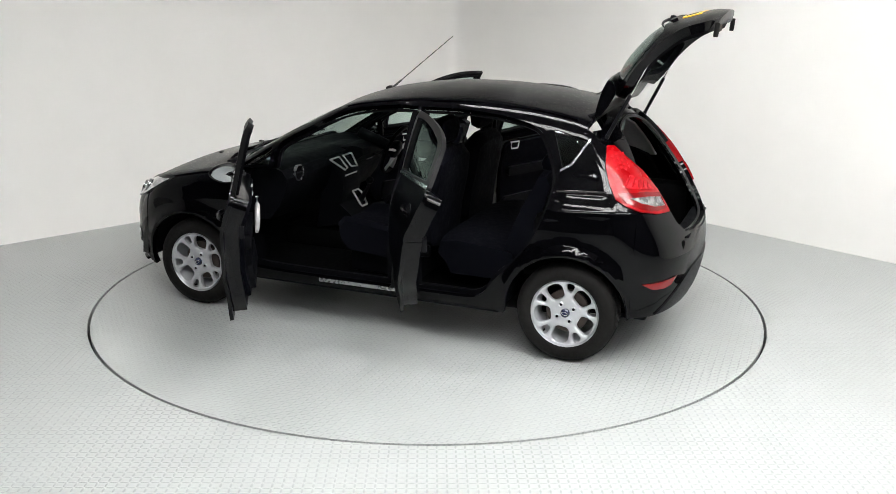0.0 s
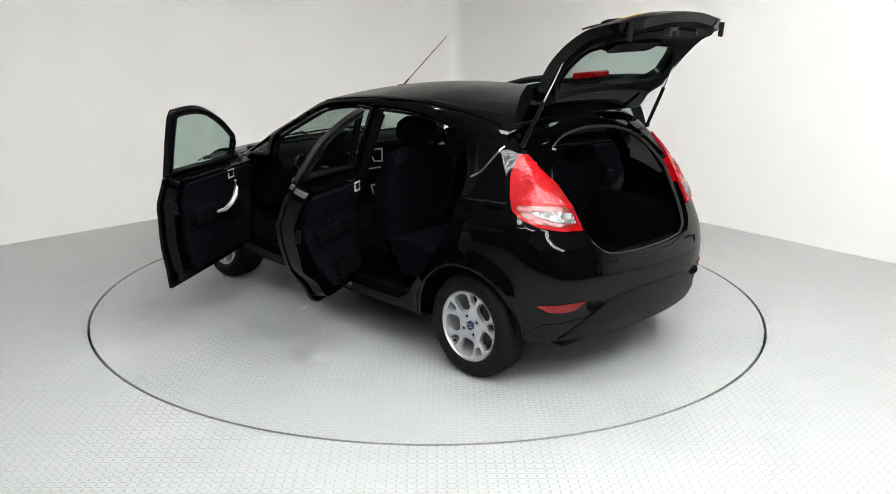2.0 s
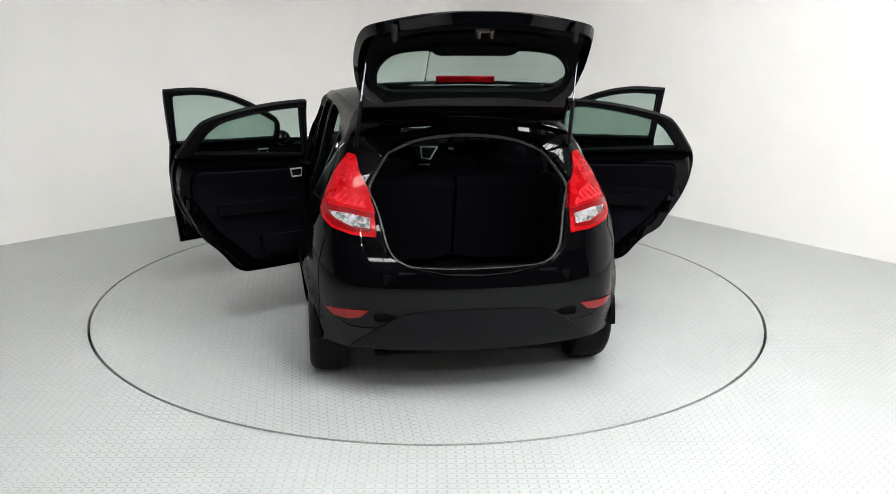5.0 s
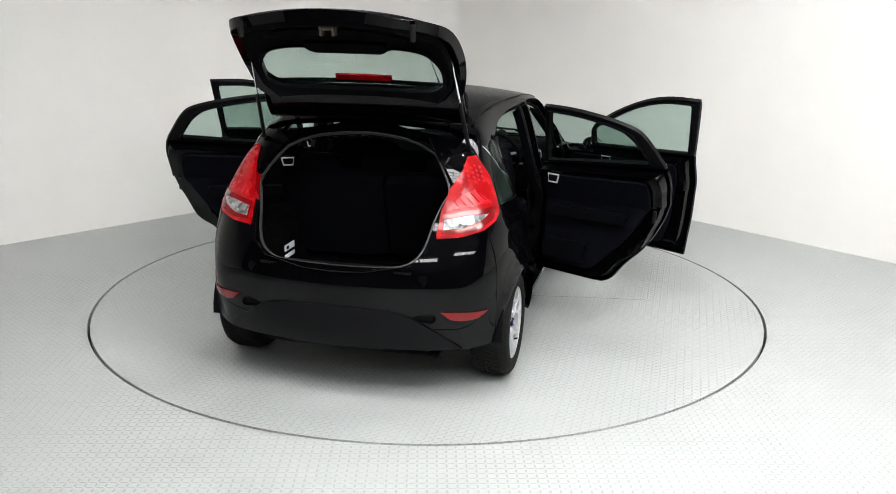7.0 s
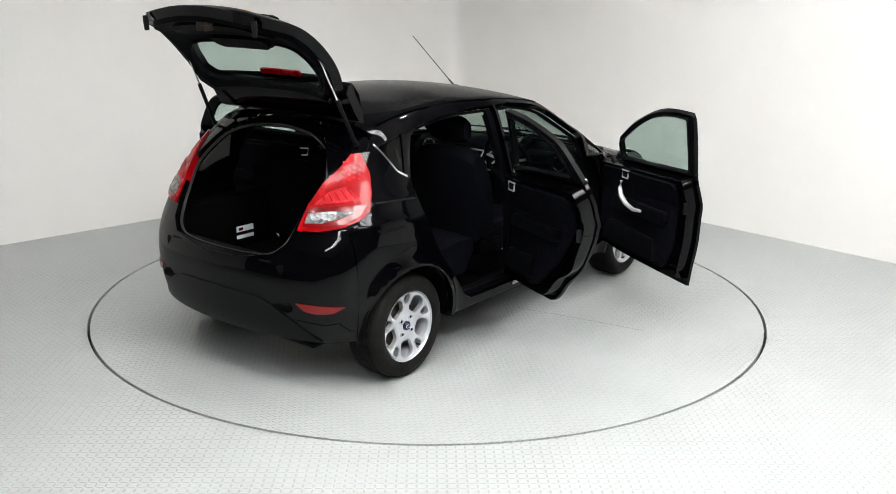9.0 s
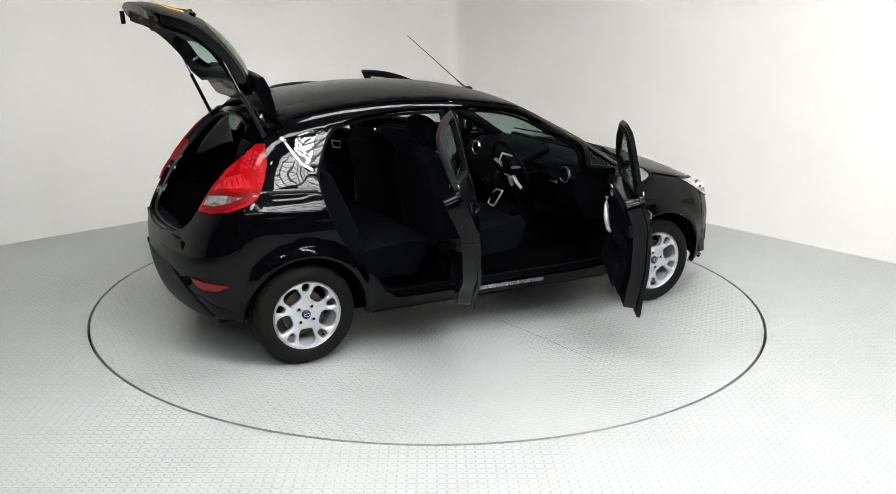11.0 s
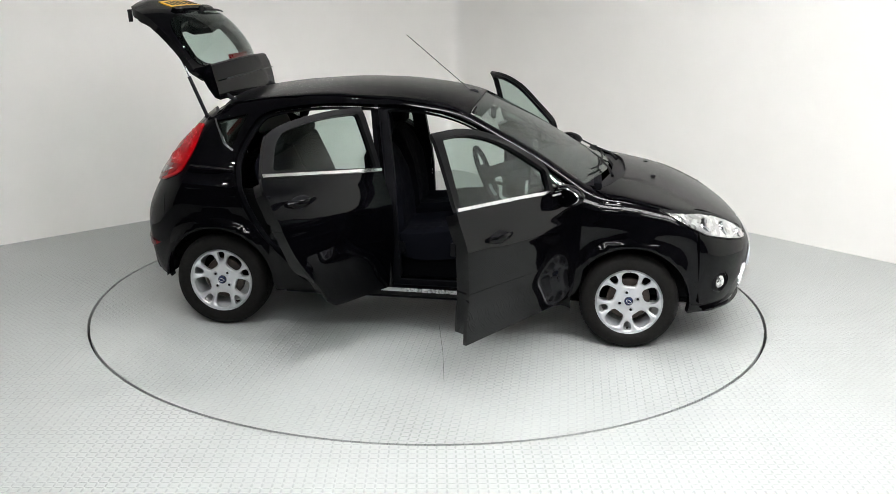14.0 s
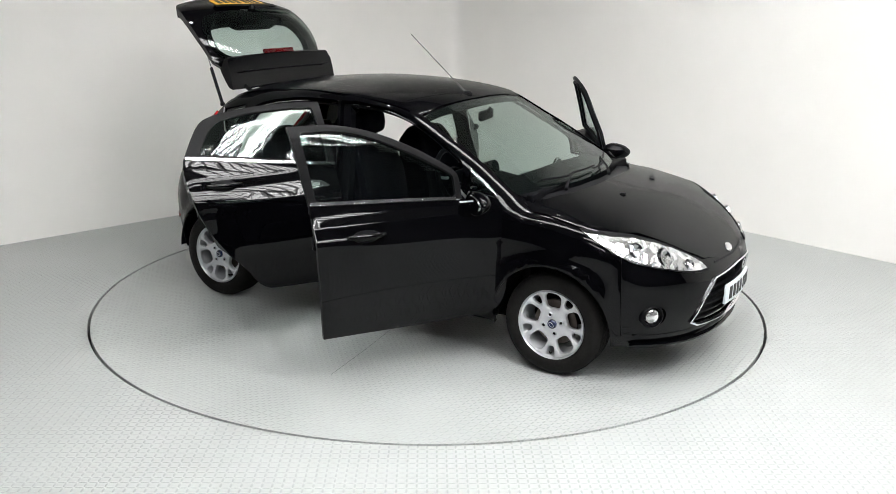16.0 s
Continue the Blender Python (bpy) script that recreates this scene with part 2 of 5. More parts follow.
def soft_max(a, b, k):
    h = np.clip(0.5 + 0.5 * (a - b) / k, 0, 1)
    return b * (1 - h) + a * h + k * h * (1 - h)


def solid(x, y, z):
    y = np.abs(y)
    flare = 0.0
    for ax in (1.2445, -1.2445):
        r = np.hypot(x - ax, z - 0.29)
        flare = flare + 0.030 * np.exp(-((r - 0.35) / 0.05) ** 2) * (z > 0.1)
    crease = 0.008 * np.exp(-((z - (0.80 - 0.06 * x)) / 0.032) ** 2) - 0.005 * np.exp(-((z - 0.42) / 0.08) ** 2) * np.exp(-(x / 0.9) ** 4)
    side = y - (PLAN(x) - INSET(z) - TAPER(x) * np.clip((z - 0.98) / 0.38, 0, 1.3) + flare + crease)
    top = (z - (TOP(x) - CROWN(x) * y * y)) * 0.9
    nose = (x - (NOSE(z) - 0.115 * (y / 0.6) ** 2 - 0.14 * (y / 0.8) ** 4)) * 0.9
    tail = ((TAIL(z) + (0.08 + 0.04 * np.clip((z - 0.9) / 0.3, 0, 1)) * (y / 0.6) ** 2 + 0.10 * (y / 0.8) ** 6) - x) * 0.9
    g = soft_max(side, top, 0.075)
    g = soft_max(g, nose, 0.07)
    g = soft_max(g, tail, 0.09)
    return g


def cast(o, d, far):
    """Where rays from far * d inward first meet the solid."""
    n = len(o)
    lo, hi = np.zeros(n), np.full(n, far)
    s = np.full(n, far)
    done = np.zeros(n, bool)
    for k in range(1, 61):
        s2 = np.full(n, far * (1 - k / 60))
        p = o + d * s2[:, None]
        ins = (solid(*p.T) < 0) & ~done
        lo[ins], hi[ins] = s2[ins], s[ins]
        done |= ins
        s = np.where(done, s, s2)
    for _ in range(22):
        mid = (lo + hi) / 2
        ins = solid(*(o + d * mid[:, None]).T) < 0
        lo, hi = np.where(ins, mid, lo), np.where(ins, hi, mid)
    return o + d * lo[:, None]


def normals(p):
    e = 1e-3
    g = np.stack([solid(*(p + dx).T) - solid(*(p - dx).T) for dx in np.eye(3) * e], 1)
    return g / np.maximum(np.linalg.norm(g, axis=1, keepdims=True), 1e-9)


def on_side(uv):
    o = np.stack([uv[:, 0], np.zeros(len(uv)), uv[:, 1]], 1)
    return cast(o, np.tile((0.0, 1.0, 0.0), (len(uv), 1)), 1.1)


def on_top(uv):
    o = np.stack([uv[:, 0], uv[:, 1], np.full(len(uv), 0.3)], 1)
    return cast(o, np.tile((0.0, 0.0, 1.0), (len(uv), 1)), 1.6)


def round_end(ax):
    """Wraps an end of the car: u is the bearing from the axle's middle in degrees (0 straight out), v the height."""
    sign = 1 if ax > 0 else -1

    def f(uv):
        a = np.radians(uv[:, 0])
        o = np.stack([np.full(len(uv), ax), np.zeros(len(uv)), uv[:, 1]], 1)
        return cast(o, np.stack([sign * np.cos(a), np.sin(a), 0 * a], 1), 1.4)
    return f


on_tail, on_nose = round_end(-1.1), round_end(1.1)


def bearing(p, ax):
    sign = 1 if ax > 0 else -1
    return (math.degrees(math.atan2(p[1], sign * (p[0] - ax))), p[2])


def inside(poly, q):
    x, y = q[:, 0], q[:, 1]
    r = np.zeros(len(q), bool)
    for (x1, y1), (x2, y2) in zip(poly, np.roll(poly, -1, 0)):
        c = ((y1 > y) != (y2 > y))
        r ^= c & (x < (x2 - x1) * (y - y1) / np.where(y2 == y1, 1e-12, y2 - y1) + x1)
    return r


def dense(poly, step, sx=1.0):
    out = []
    for a, b in zip(poly, list(poly[1:]) + [poly[0]]):
        n = max(1, int(math.hypot((b[0] - a[0]) * sx, b[1] - a[1]) / step))
        out += [(a[0] + (b[0] - a[0]) * k / n, a[1] + (b[1] - a[1]) * k / n) for k in range(n)]
    return out


def rounded(poly, r=0.03, n=4):
    """The polygon with its corners rounded."""
    out = []
    m = len(poly)
    for i in range(m):
        a, b, c = (Vector(poly[(i + k) % m]) for k in (-1, 0, 1))
        ra = min(r, (a - b).length * 0.45)
        rc = min(r, (c - b).length * 0.45)
        p, q = b + (a - b).normalized() * ra, b + (c - b).normalized() * rc
        for k in range(n + 1):
            t = k / n
            out.append(tuple(p * (1 - t) ** 2 + b * 2 * t * (1 - t) + q * t * t))
    return out


from mathutils.geometry import delaunay_2d_cdt


def shell(outline, holes, place, step=0.04, thick=0.03, lift=0.0, side=1, sx=1.0, outer=None, warp=None, norm=None):
    """A bent sheet cut from the solid's surface: outline and holes in the chart of place, inner face thick below.
    side -1 mirrors it. sx: metres a unit of the chart's first axis."""
    loops = [dense(outline, step, sx)] + [dense(h, step * 0.8, sx) for h in holes]
    pts, edges = [], []
    for lp in loops:
        n0 = len(pts)
        pts += lp
        edges += [(n0 + i, n0 + (i + 1) % len(lp)) for i in range(len(lp))]
    P = np.array(pts)
    lo, hi = P.min(0), P.max(0)
    gx = np.arange(lo[0], hi[0], step / sx)
    gy = np.arange(lo[1], hi[1], step)
    grid = np.array([(x + (step / sx / 2 if k % 2 else 0), y) for k, y in enumerate(gy) for x in gx])
    ok = inside(np.array(loops[0]), grid)
    for h in loops[1:]:
        ok &= ~inside(np.array(h), grid)
    grid = grid[ok]
    if len(grid):
        dist = np.min(np.hypot((grid[:, None, 0] - P[None, :, 0]) * sx, grid[:, None, 1] - P[None, :, 1]), 1)
        grid = grid[dist > step * 0.5]
    allp = pts + [tuple(g) for g in grid]
    vs, es, fs = delaunay_2d_cdt([Vector((p[0] * sx, p[1])) for p in allp], edges, [], 0, 1e-7)[:3]
    V = np.array([(v[0] / sx, v[1]) for v in vs])
    F = np.array([f for f in fs if len(f) == 3])
    cen = V[F].mean(1)
    ok = inside(np.array(loops[0]), cen)
    for h in loops[1:]:
        ok &= ~inside(np.array(h), cen)
    F = F[ok]
    A = place(V)
    N = norm(V) if norm else normals(A)
    A = A + N * lift
    B = A - N * thick
    if warp:
        A, B = warp(A), warp(B)
    if outer:
        A = outer(A)
    flip = np.array((1.0, side, 1.0))
    A, B = A * flip, B * flip
    Nf = np.cross(A[F[:, 1]] - A[F[:, 0]], A[F[:, 2]] - A[F[:, 0]])
    if (np.einsum("ij,ij->i", Nf, (N * flip)[F[:, 0]]).sum()) < 0:
        F = F[:, ::-1]
    bm = bmesh.new()
    lay = None if (warp or outer) else bm.verts.layers.float_vector.new("outward")
    Nf = N * flip
    used = sorted(set(F.ravel().tolist()))

    def put(q, n):
        v = bm.verts.new(q)
        if lay:
            v[lay] = n
        return v
    va = {i: put(A[i], Nf[i]) for i in used}
    for f in F:
        bm.faces.new([va[i] for i in f])
    if thick:
        vb = {i: put(B[i], -Nf[i]) for i in used}
        for f in F:
            bm.faces.new([vb[i] for i in f[::-1]])
        count = set()
        for f in F:
            count |= {(f[0], f[1]), (f[1], f[2]), (f[2], f[0])}
        rim = [(i, j) for i, j in count if (j, i) not in count]
        if not lay:
            for i, j in rim:
                bm.faces.new((va[j], va[i], vb[i], vb[j]))
        else:
            # the rim has corners of its own, so that the outer face keeps its smooth normals
            away = {}
            for i, j in rim:
                n = np.cross(A[i] - A[j], B[i] - A[j])
                n = n / max(np.linalg.norm(n), 1e-12)
                for k in (i, j):
                    away[k] = away.get(k, 0) + n
            ra = {k: put(A[k], n / max(np.linalg.norm(n), 1e-9)) for k, n in away.items()}
            rb = {k: put(B[k], n / max(np.linalg.norm(n), 1e-9)) for k, n in away.items()}
            for i, j in rim:
                bm.faces.new((ra[j], ra[i], rb[i], rb[j]))
    return bm


def flowing(poly, n=2, limit=50):
    """The outline with its slight bends smoothed out; sharp corners stay."""
    P = [Vector(p) for p in poly]
    for _ in range(n):
        out = []
        m = len(P)
        for i in range(m):
            a, b, c = P[i - 1], P[i], P[(i + 1) % m]
            turn = abs((b - a).angle_signed(c - b, 0.0)) if (b - a).length > 1e-6 and (c - b).length > 1e-6 else 0
            if turn > radians(limit):
                out.append(b)
            else:
                out += [b + (a - b) * 0.25, b + (c - b) * 0.25]
        P = out
    return [tuple(p) for p in P]


def strip(path, place, w=0.02, thick=0.012, lift=0.006, side=1, sx=1.0, n=24):
    """A moulding of width w along a line of the chart."""
    P = [Vector(p) for p in path]
    seg = [(P[i + 1] - P[i]).length for i in range(len(P) - 1)]
    L, k, acc = sum(seg), 0, 0.0
    pts = []
    for i in range(n + 1):
        s = L * i / n
        while k < len(seg) - 1 and s > acc + seg[k]:
            acc += seg[k]
            k += 1
        pts.append(P[k] + (P[k + 1] - P[k]) * ((s - acc) / seg[k]))
    up, dn = [], []
    for i, p in enumerate(pts):
        d = pts[min(i + 1, n)] - pts[max(i - 1, 0)]
        nrm = Vector((-d.y / sx, d.x * sx)).normalized() if d.length else Vector((0, 1))
        up.append((p.x + nrm.x * w / 2 / sx, p.y + nrm.y * w / 2))
        dn.append((p.x - nrm.x * w / 2 / sx, p.y - nrm.y * w / 2))
    return shell(up + dn[::-1], [], place, 0.03, thick, lift, side, sx)


def empty(name, m=None):
    ob = new(name)
    ob.empty_display_size = 0.2
    if m is not None:
        ob.matrix_basis = m
    return ob


# ---- the studio ----
CORNER, LEFT, RIGHT = Vector((0.27, 4.61)), Vector((-0.732, -0.681)), Vector((0.670, -0.742))
SIZE, HEIGHT = 12.0, 4.3
RING, GAP_W = 2.217, 0.018
HUB = Vector((0.008, 0.0))


def slab(name, pts, z0, z1, mat):
    bm = bmesh.new()
    a = [bm.verts.new((p[0], p[1], z0)) for p in pts]
    b = [bm.verts.new((p[0], p[1], z1)) for p in pts]
    bm.faces.new(a[::-1])
    bm.faces.new(b)
    for i in range(len(pts)):
        j = (i + 1) % len(pts)
        bm.faces.new((a[i], a[j], b[j], b[i]))
    bmesh.ops.recalc_face_normals(bm, faces=bm.faces)
    return part(name, bm, mat, smooth=0)


def studio():
    c = [CORNER, CORNER + LEFT * SIZE, CORNER + (LEFT + RIGHT) * SIZE, CORNER + RIGHT * SIZE]
    mid = sum(c, Vector((0, 0))) / 4
    # floor with a round hole for the turntable
    bm = bmesh.new()
    n = 128
    ring = [bm.verts.new((HUB.x + math.cos(2 * math.pi * i / n) * (RING + GAP_W), HUB.y + math.sin(2 * math.pi * i / n) * (RING + GAP_W), 0)) for i in range(n)]
    low = [bm.verts.new((v.co.x, v.co.y, -0.06)) for v in ring]
    far = []
    for v in ring:
        d = Vector((v.co.x, v.co.y)).normalized()
        far.append(bm.verts.new((d.x * 16, d.y * 16, 0)))
    for i in range(n):
        j = (i + 1) % n
        bm.faces.new((ring[i], far[i], far[j], ring[j]))
        bm.faces.new((ring[j], low[j], low[i], ring[i]))
    bmesh.ops.recalc_face_normals(bm, faces=bm.faces)
    tagged(part("floor", bm, FLOOR, smooth=0), "light grey painted steel tread plate floor, scuffed", "floor", kind="structure")
    pit = bmesh.new()
    bmesh.ops.create_circle(pit, cap_ends=True, radius=RING + 0.05, segments=96)
    bmesh.ops.translate(pit, vec=(0, 0, -0.055), verts=pit.verts)
    tagged(part("turntable_pit", pit, GAP, smooth=0), "dark pit below the turntable's rim gap", "pit", kind="structure")
    for k, nm in enumerate(("wall_north_west", "wall_south_west", "wall_south_east", "wall_north_east")):
        a, b = c[k], c[(k + 1) % 4]
        d = (b - a).normalized()
        o = Vector((d.y, -d.x))
        if o.dot(mid - a) > 0:
            o = -o
        # the unseen south walls are added near-black, so the car reflects darkness
        w = slab(nm, [a - d * 0.0, b + d * 0.2, b + d * 0.2 + o * 0.2, a + o * 0.2], 0, HEIGHT, UNLIT_WALL if "south" in nm else WALL)
        tagged(w, "unseen wall, near-black in place of an unlit hall" if "south" in nm else "plain white painted studio wall", "wall", kind="structure")
    # softly rounded inner corner
    bm = bmesh.new()
    r = 0.22
    base = []
    for i in range(13):
        t = i / 12
        p = (CORNER + LEFT * r) * (1 - t) ** 2 + CORNER * 2 * t * (1 - t) + (CORNER + RIGHT * r) * t * t
        base.append(p + Vector((0, -0.004)))
    a = [bm.verts.new((p.x, p.y, 0)) for p in base]
    b = [bm.verts.new((p.x, p.y, HEIGHT)) for p in base]
    for i in range(12):
        bm.faces.new((a[i + 1], a[i], b[i], b[i + 1]))
    tagged(part("wall_corner", bm, WALL), "white rounded corner where the studio walls meet", "wall", kind="structure")
    ce = slab("ceiling", [p + (p - mid) * 0.02 for p in c], HEIGHT, HEIGHT + 0.15, CEIL)
    tagged(ce, "grey studio ceiling above the light fittings", "ceiling", kind="structure")


def ceiling_lamps():
    """Long louvred light fittings hung in rows below the ceiling, over and before the turntable."""
    def fitting():
        root = empty("ceiling_light")
        bm = bmesh.new()
        for s in (-1, 1):
            add_box(bm, (s * 0.62, 0, 0), (0.03, 0.62, 0.09))
            add_box(bm, (0, s * 0.30, 0), (1.24, 0.03, 0.088))
        add_box(bm, (0, 0, 0.04), (1.22, 0.6, 0.01))
        part("frame", bm, LAMP_FRAME, root, smooth=0)
        for k in range(5):
            bm = bmesh.new()
            add_box(bm, (0, -0.228 + k * 0.114, 0.01), (1.17, 0.066, 0.02), 0.003)
            part("diffuser", bm, LAMP, root, "glowing white diffuser strip", smooth=0)
        for k in range(4):
            bm = bmesh.new()
            add_box(bm, (-0.36 + k * 0.24, 0, -0.02), (0.018, 0.58, 0.05))
            part("louvre", bm, LAMP_FRAME, root, smooth=0)
        return tagged(root, "white louvred fluorescent ceiling light, switched on", "ceiling light", "ceiling lights")
    first = fitting()
    spots = LAMP_SPOTS
    first.matrix_basis = pose(spots[0][0], spots[0][1], HEIGHT - 0.06)
    for x, y in spots[1:]:
        copy_thing(first, pose(x, y, HEIGHT - 0.06))


LAMP_SPOTS = [(-2.6 + 1.27 * k, -7.4) for k in range(3)] + [(2.4 + 1.27 * k, -6.6) for k in range(3)] + [(-1.3 + 1.27 * k, -4.7) for k in range(5)] + [(1.24 + 1.27 * k, -4.05) for k in range(3)] + [(1.9 + 1.27 * k, -3.4) for k in range(2)] + [(-1.9 + 1.27 * k, -2.6) for k in range(3)] + [(0.2 + 1.27 * k, -0.6) for k in range(3)]
SPOT_SPOTS = [(-3.0, -5.6), (-1.2, -6.1), (0.9, -5.7), (3.2, -4.9), (-3.3, -3.5), (3.7, -3.0), (-3.3, -1.4), (3.6, -1.2), (-1.2, 0.7), (1.1, 0.9), (-0.6, -3.6), (1.3, -1.8)]


def ceiling_spots():
    """Small round spotlights sunk in the ceiling between the long fittings."""
    root = empty("ceiling_spotlight")
    bm = bmesh.new()
    add_lathe(bm, [(0.046, 0.02), (0.048, -0.012), (0.065, -0.014), (0.07, 0.0), (0.07, 0.02)], 24, "z")
    part("rim", bm, LAMP_FRAME, root)
    bm = bmesh.new()
    add_lathe(bm, [(0.0, -0.004), (0.044, 0.0), (0.046, 0.015)], 24, "z")
    part("lens", bm, SPOT, root, "glowing white lens")
    tagged(root, "small round white ceiling spotlight, switched on", "spotlight", "ceiling spotlights")
    root.matrix_basis = pose(*SPOT_SPOTS[0], HEIGHT - 0.012)
    for x, y in SPOT_SPOTS[1:]:
        copy_thing(root, pose(x, y, HEIGHT - 0.012))


studio()
ceiling_lamps()
ceiling_spots()


def turntable():
    root = empty("turntable")
    bm = bmesh.new()
    n = 160
    up = [bm.verts.new((RING * math.cos(2 * math.pi * i / n), RING * math.sin(2 * math.pi * i / n), 0)) for i in range(n)]
    dn = [bm.verts.new((v.co.x, v.co.y, -0.03)) for v in up]
    bm.faces.new(up)
    bm.faces.new(dn[::-1])
    for i in range(n):
        j = (i + 1) % n
        bm.faces.new((up[j], up[i], dn[i], dn[j]))
    bmesh.ops.recalc_face_normals(bm, faces=bm.faces)
    part("plate", bm, DISCPLATE, root, smooth=0)
    bm = bmesh.new()
    add_tube(bm, [(0.15, -0.60, -0.001), (0.235, -1.05, -0.001), (0.30, -1.48, -0.001)], 0.0016, 6)
    part("plate_joint", bm, GAP, root)
    return tagged(root, "round light grey steel turntable flush in the floor", "turntable")


table = turntable()


# ---- the car ----
car = tagged(empty("car"), "glossy black five-door hatchback with all doors and tailgate open", "car")

FRONT_DOOR = [(-0.28, 1.385), (-0.05, 1.392), (0.17, 1.345), (0.38, 1.258), (0.55, 1.163), (0.628, 1.116), (0.640, 1.05), (0.645, 0.972), (0.86, 0.955), (0.90, 0.8), (0.905, 0.5), (0.87, 0.36), (0.80, 0.305), (-0.165, 0.305), (-0.18, 0.5), (-0.205, 0.9)]
REAR_DOOR = [(-0.30, 1.385), (-0.55, 1.385), (-0.80, 1.358), (-0.98, 1.318), (-1.04, 1.27), (-1.12, 1.13), (-1.15, 1.03), (-1.11, 0.84), (-1.03, 0.68), (-0.93, 0.55), (-0.82, 0.44), (-0.762, 0.355), (-0.71, 0.318), (-0.66, 0.306), (-0.185, 0.305), (-0.20, 0.5), (-0.225, 0.9)]
FRONT_GLASS = [(-0.225, 1.348), (-0.03, 1.353), (0.155, 1.308), (0.35, 1.226), (0.52, 1.134), (0.597, 1.088), (0.604, 0.985), (-0.175, 1.022)]
REAR_GLASS = [(-0.345, 1.345), (-0.55, 1.345), (-0.79, 1.318), (-0.945, 1.28), (-1.045, 1.125), (-0.28, 1.038)]
QUARTER = [(-1.09, 1.30), (-1.29, 1.255), (-1.205, 1.115), (-1.17, 1.105)]
SAIL = [(0.678, 1.092), (0.70, 1.088), (0.93, 0.968), (0.89, 0.962), (0.682, 0.982)]


FRONT_DOOR, REAR_DOOR = flowing(FRONT_DOOR), flowing(REAR_DOOR)
FRONT_GLASS = [(x, z + (0.008 if z > 1.06 else 0.0)) for x, z in FRONT_GLASS]
REAR_GLASS = [(x, z + (0.008 if z > 1.2 else 0.0)) for x, z in REAR_GLASS]


def edge_y(x):
    """Half width at which the roof, windscreen or bonnet turns over into the side."""
    y = 0.6
    for _ in range(60):
        z = float(TOP(x) - CROWN(x) * y * y)
        y = 0.5 * y + 0.5 * float(PLAN(x) - INSET(z) - TAPER(x) * min(max((z - 0.98) / 0.38, 0), 1.3))
    return y - 0.012


def edge_z(x):
    return float(on_top(np.array([(x, edge_y(x))]))[0][2])


def span(x0, x1, n, dy=0.0):
    xs = [x0 + (x1 - x0) * i / n for i in range(n + 1)]
    return [(x, edge_y(x) + dy) for x in xs]


def arch(ax, r=0.345, z=0.29, low=0.235, n=28):
    """The wheel arch from its rear foot over the top to its front foot."""
    a = math.asin((low - z) / r)
    return [(ax - r * math.cos(a + (math.pi - 2 * a) * i / n), z + r * math.sin(a + (math.pi - 2 * a) * i / n)) for i in range(n + 1)]


def shifted(bm, h):
    bmesh.ops.translate(bm, vec=(-h[0], -h[1], -h[2]), verts=bm.verts)
    return bm


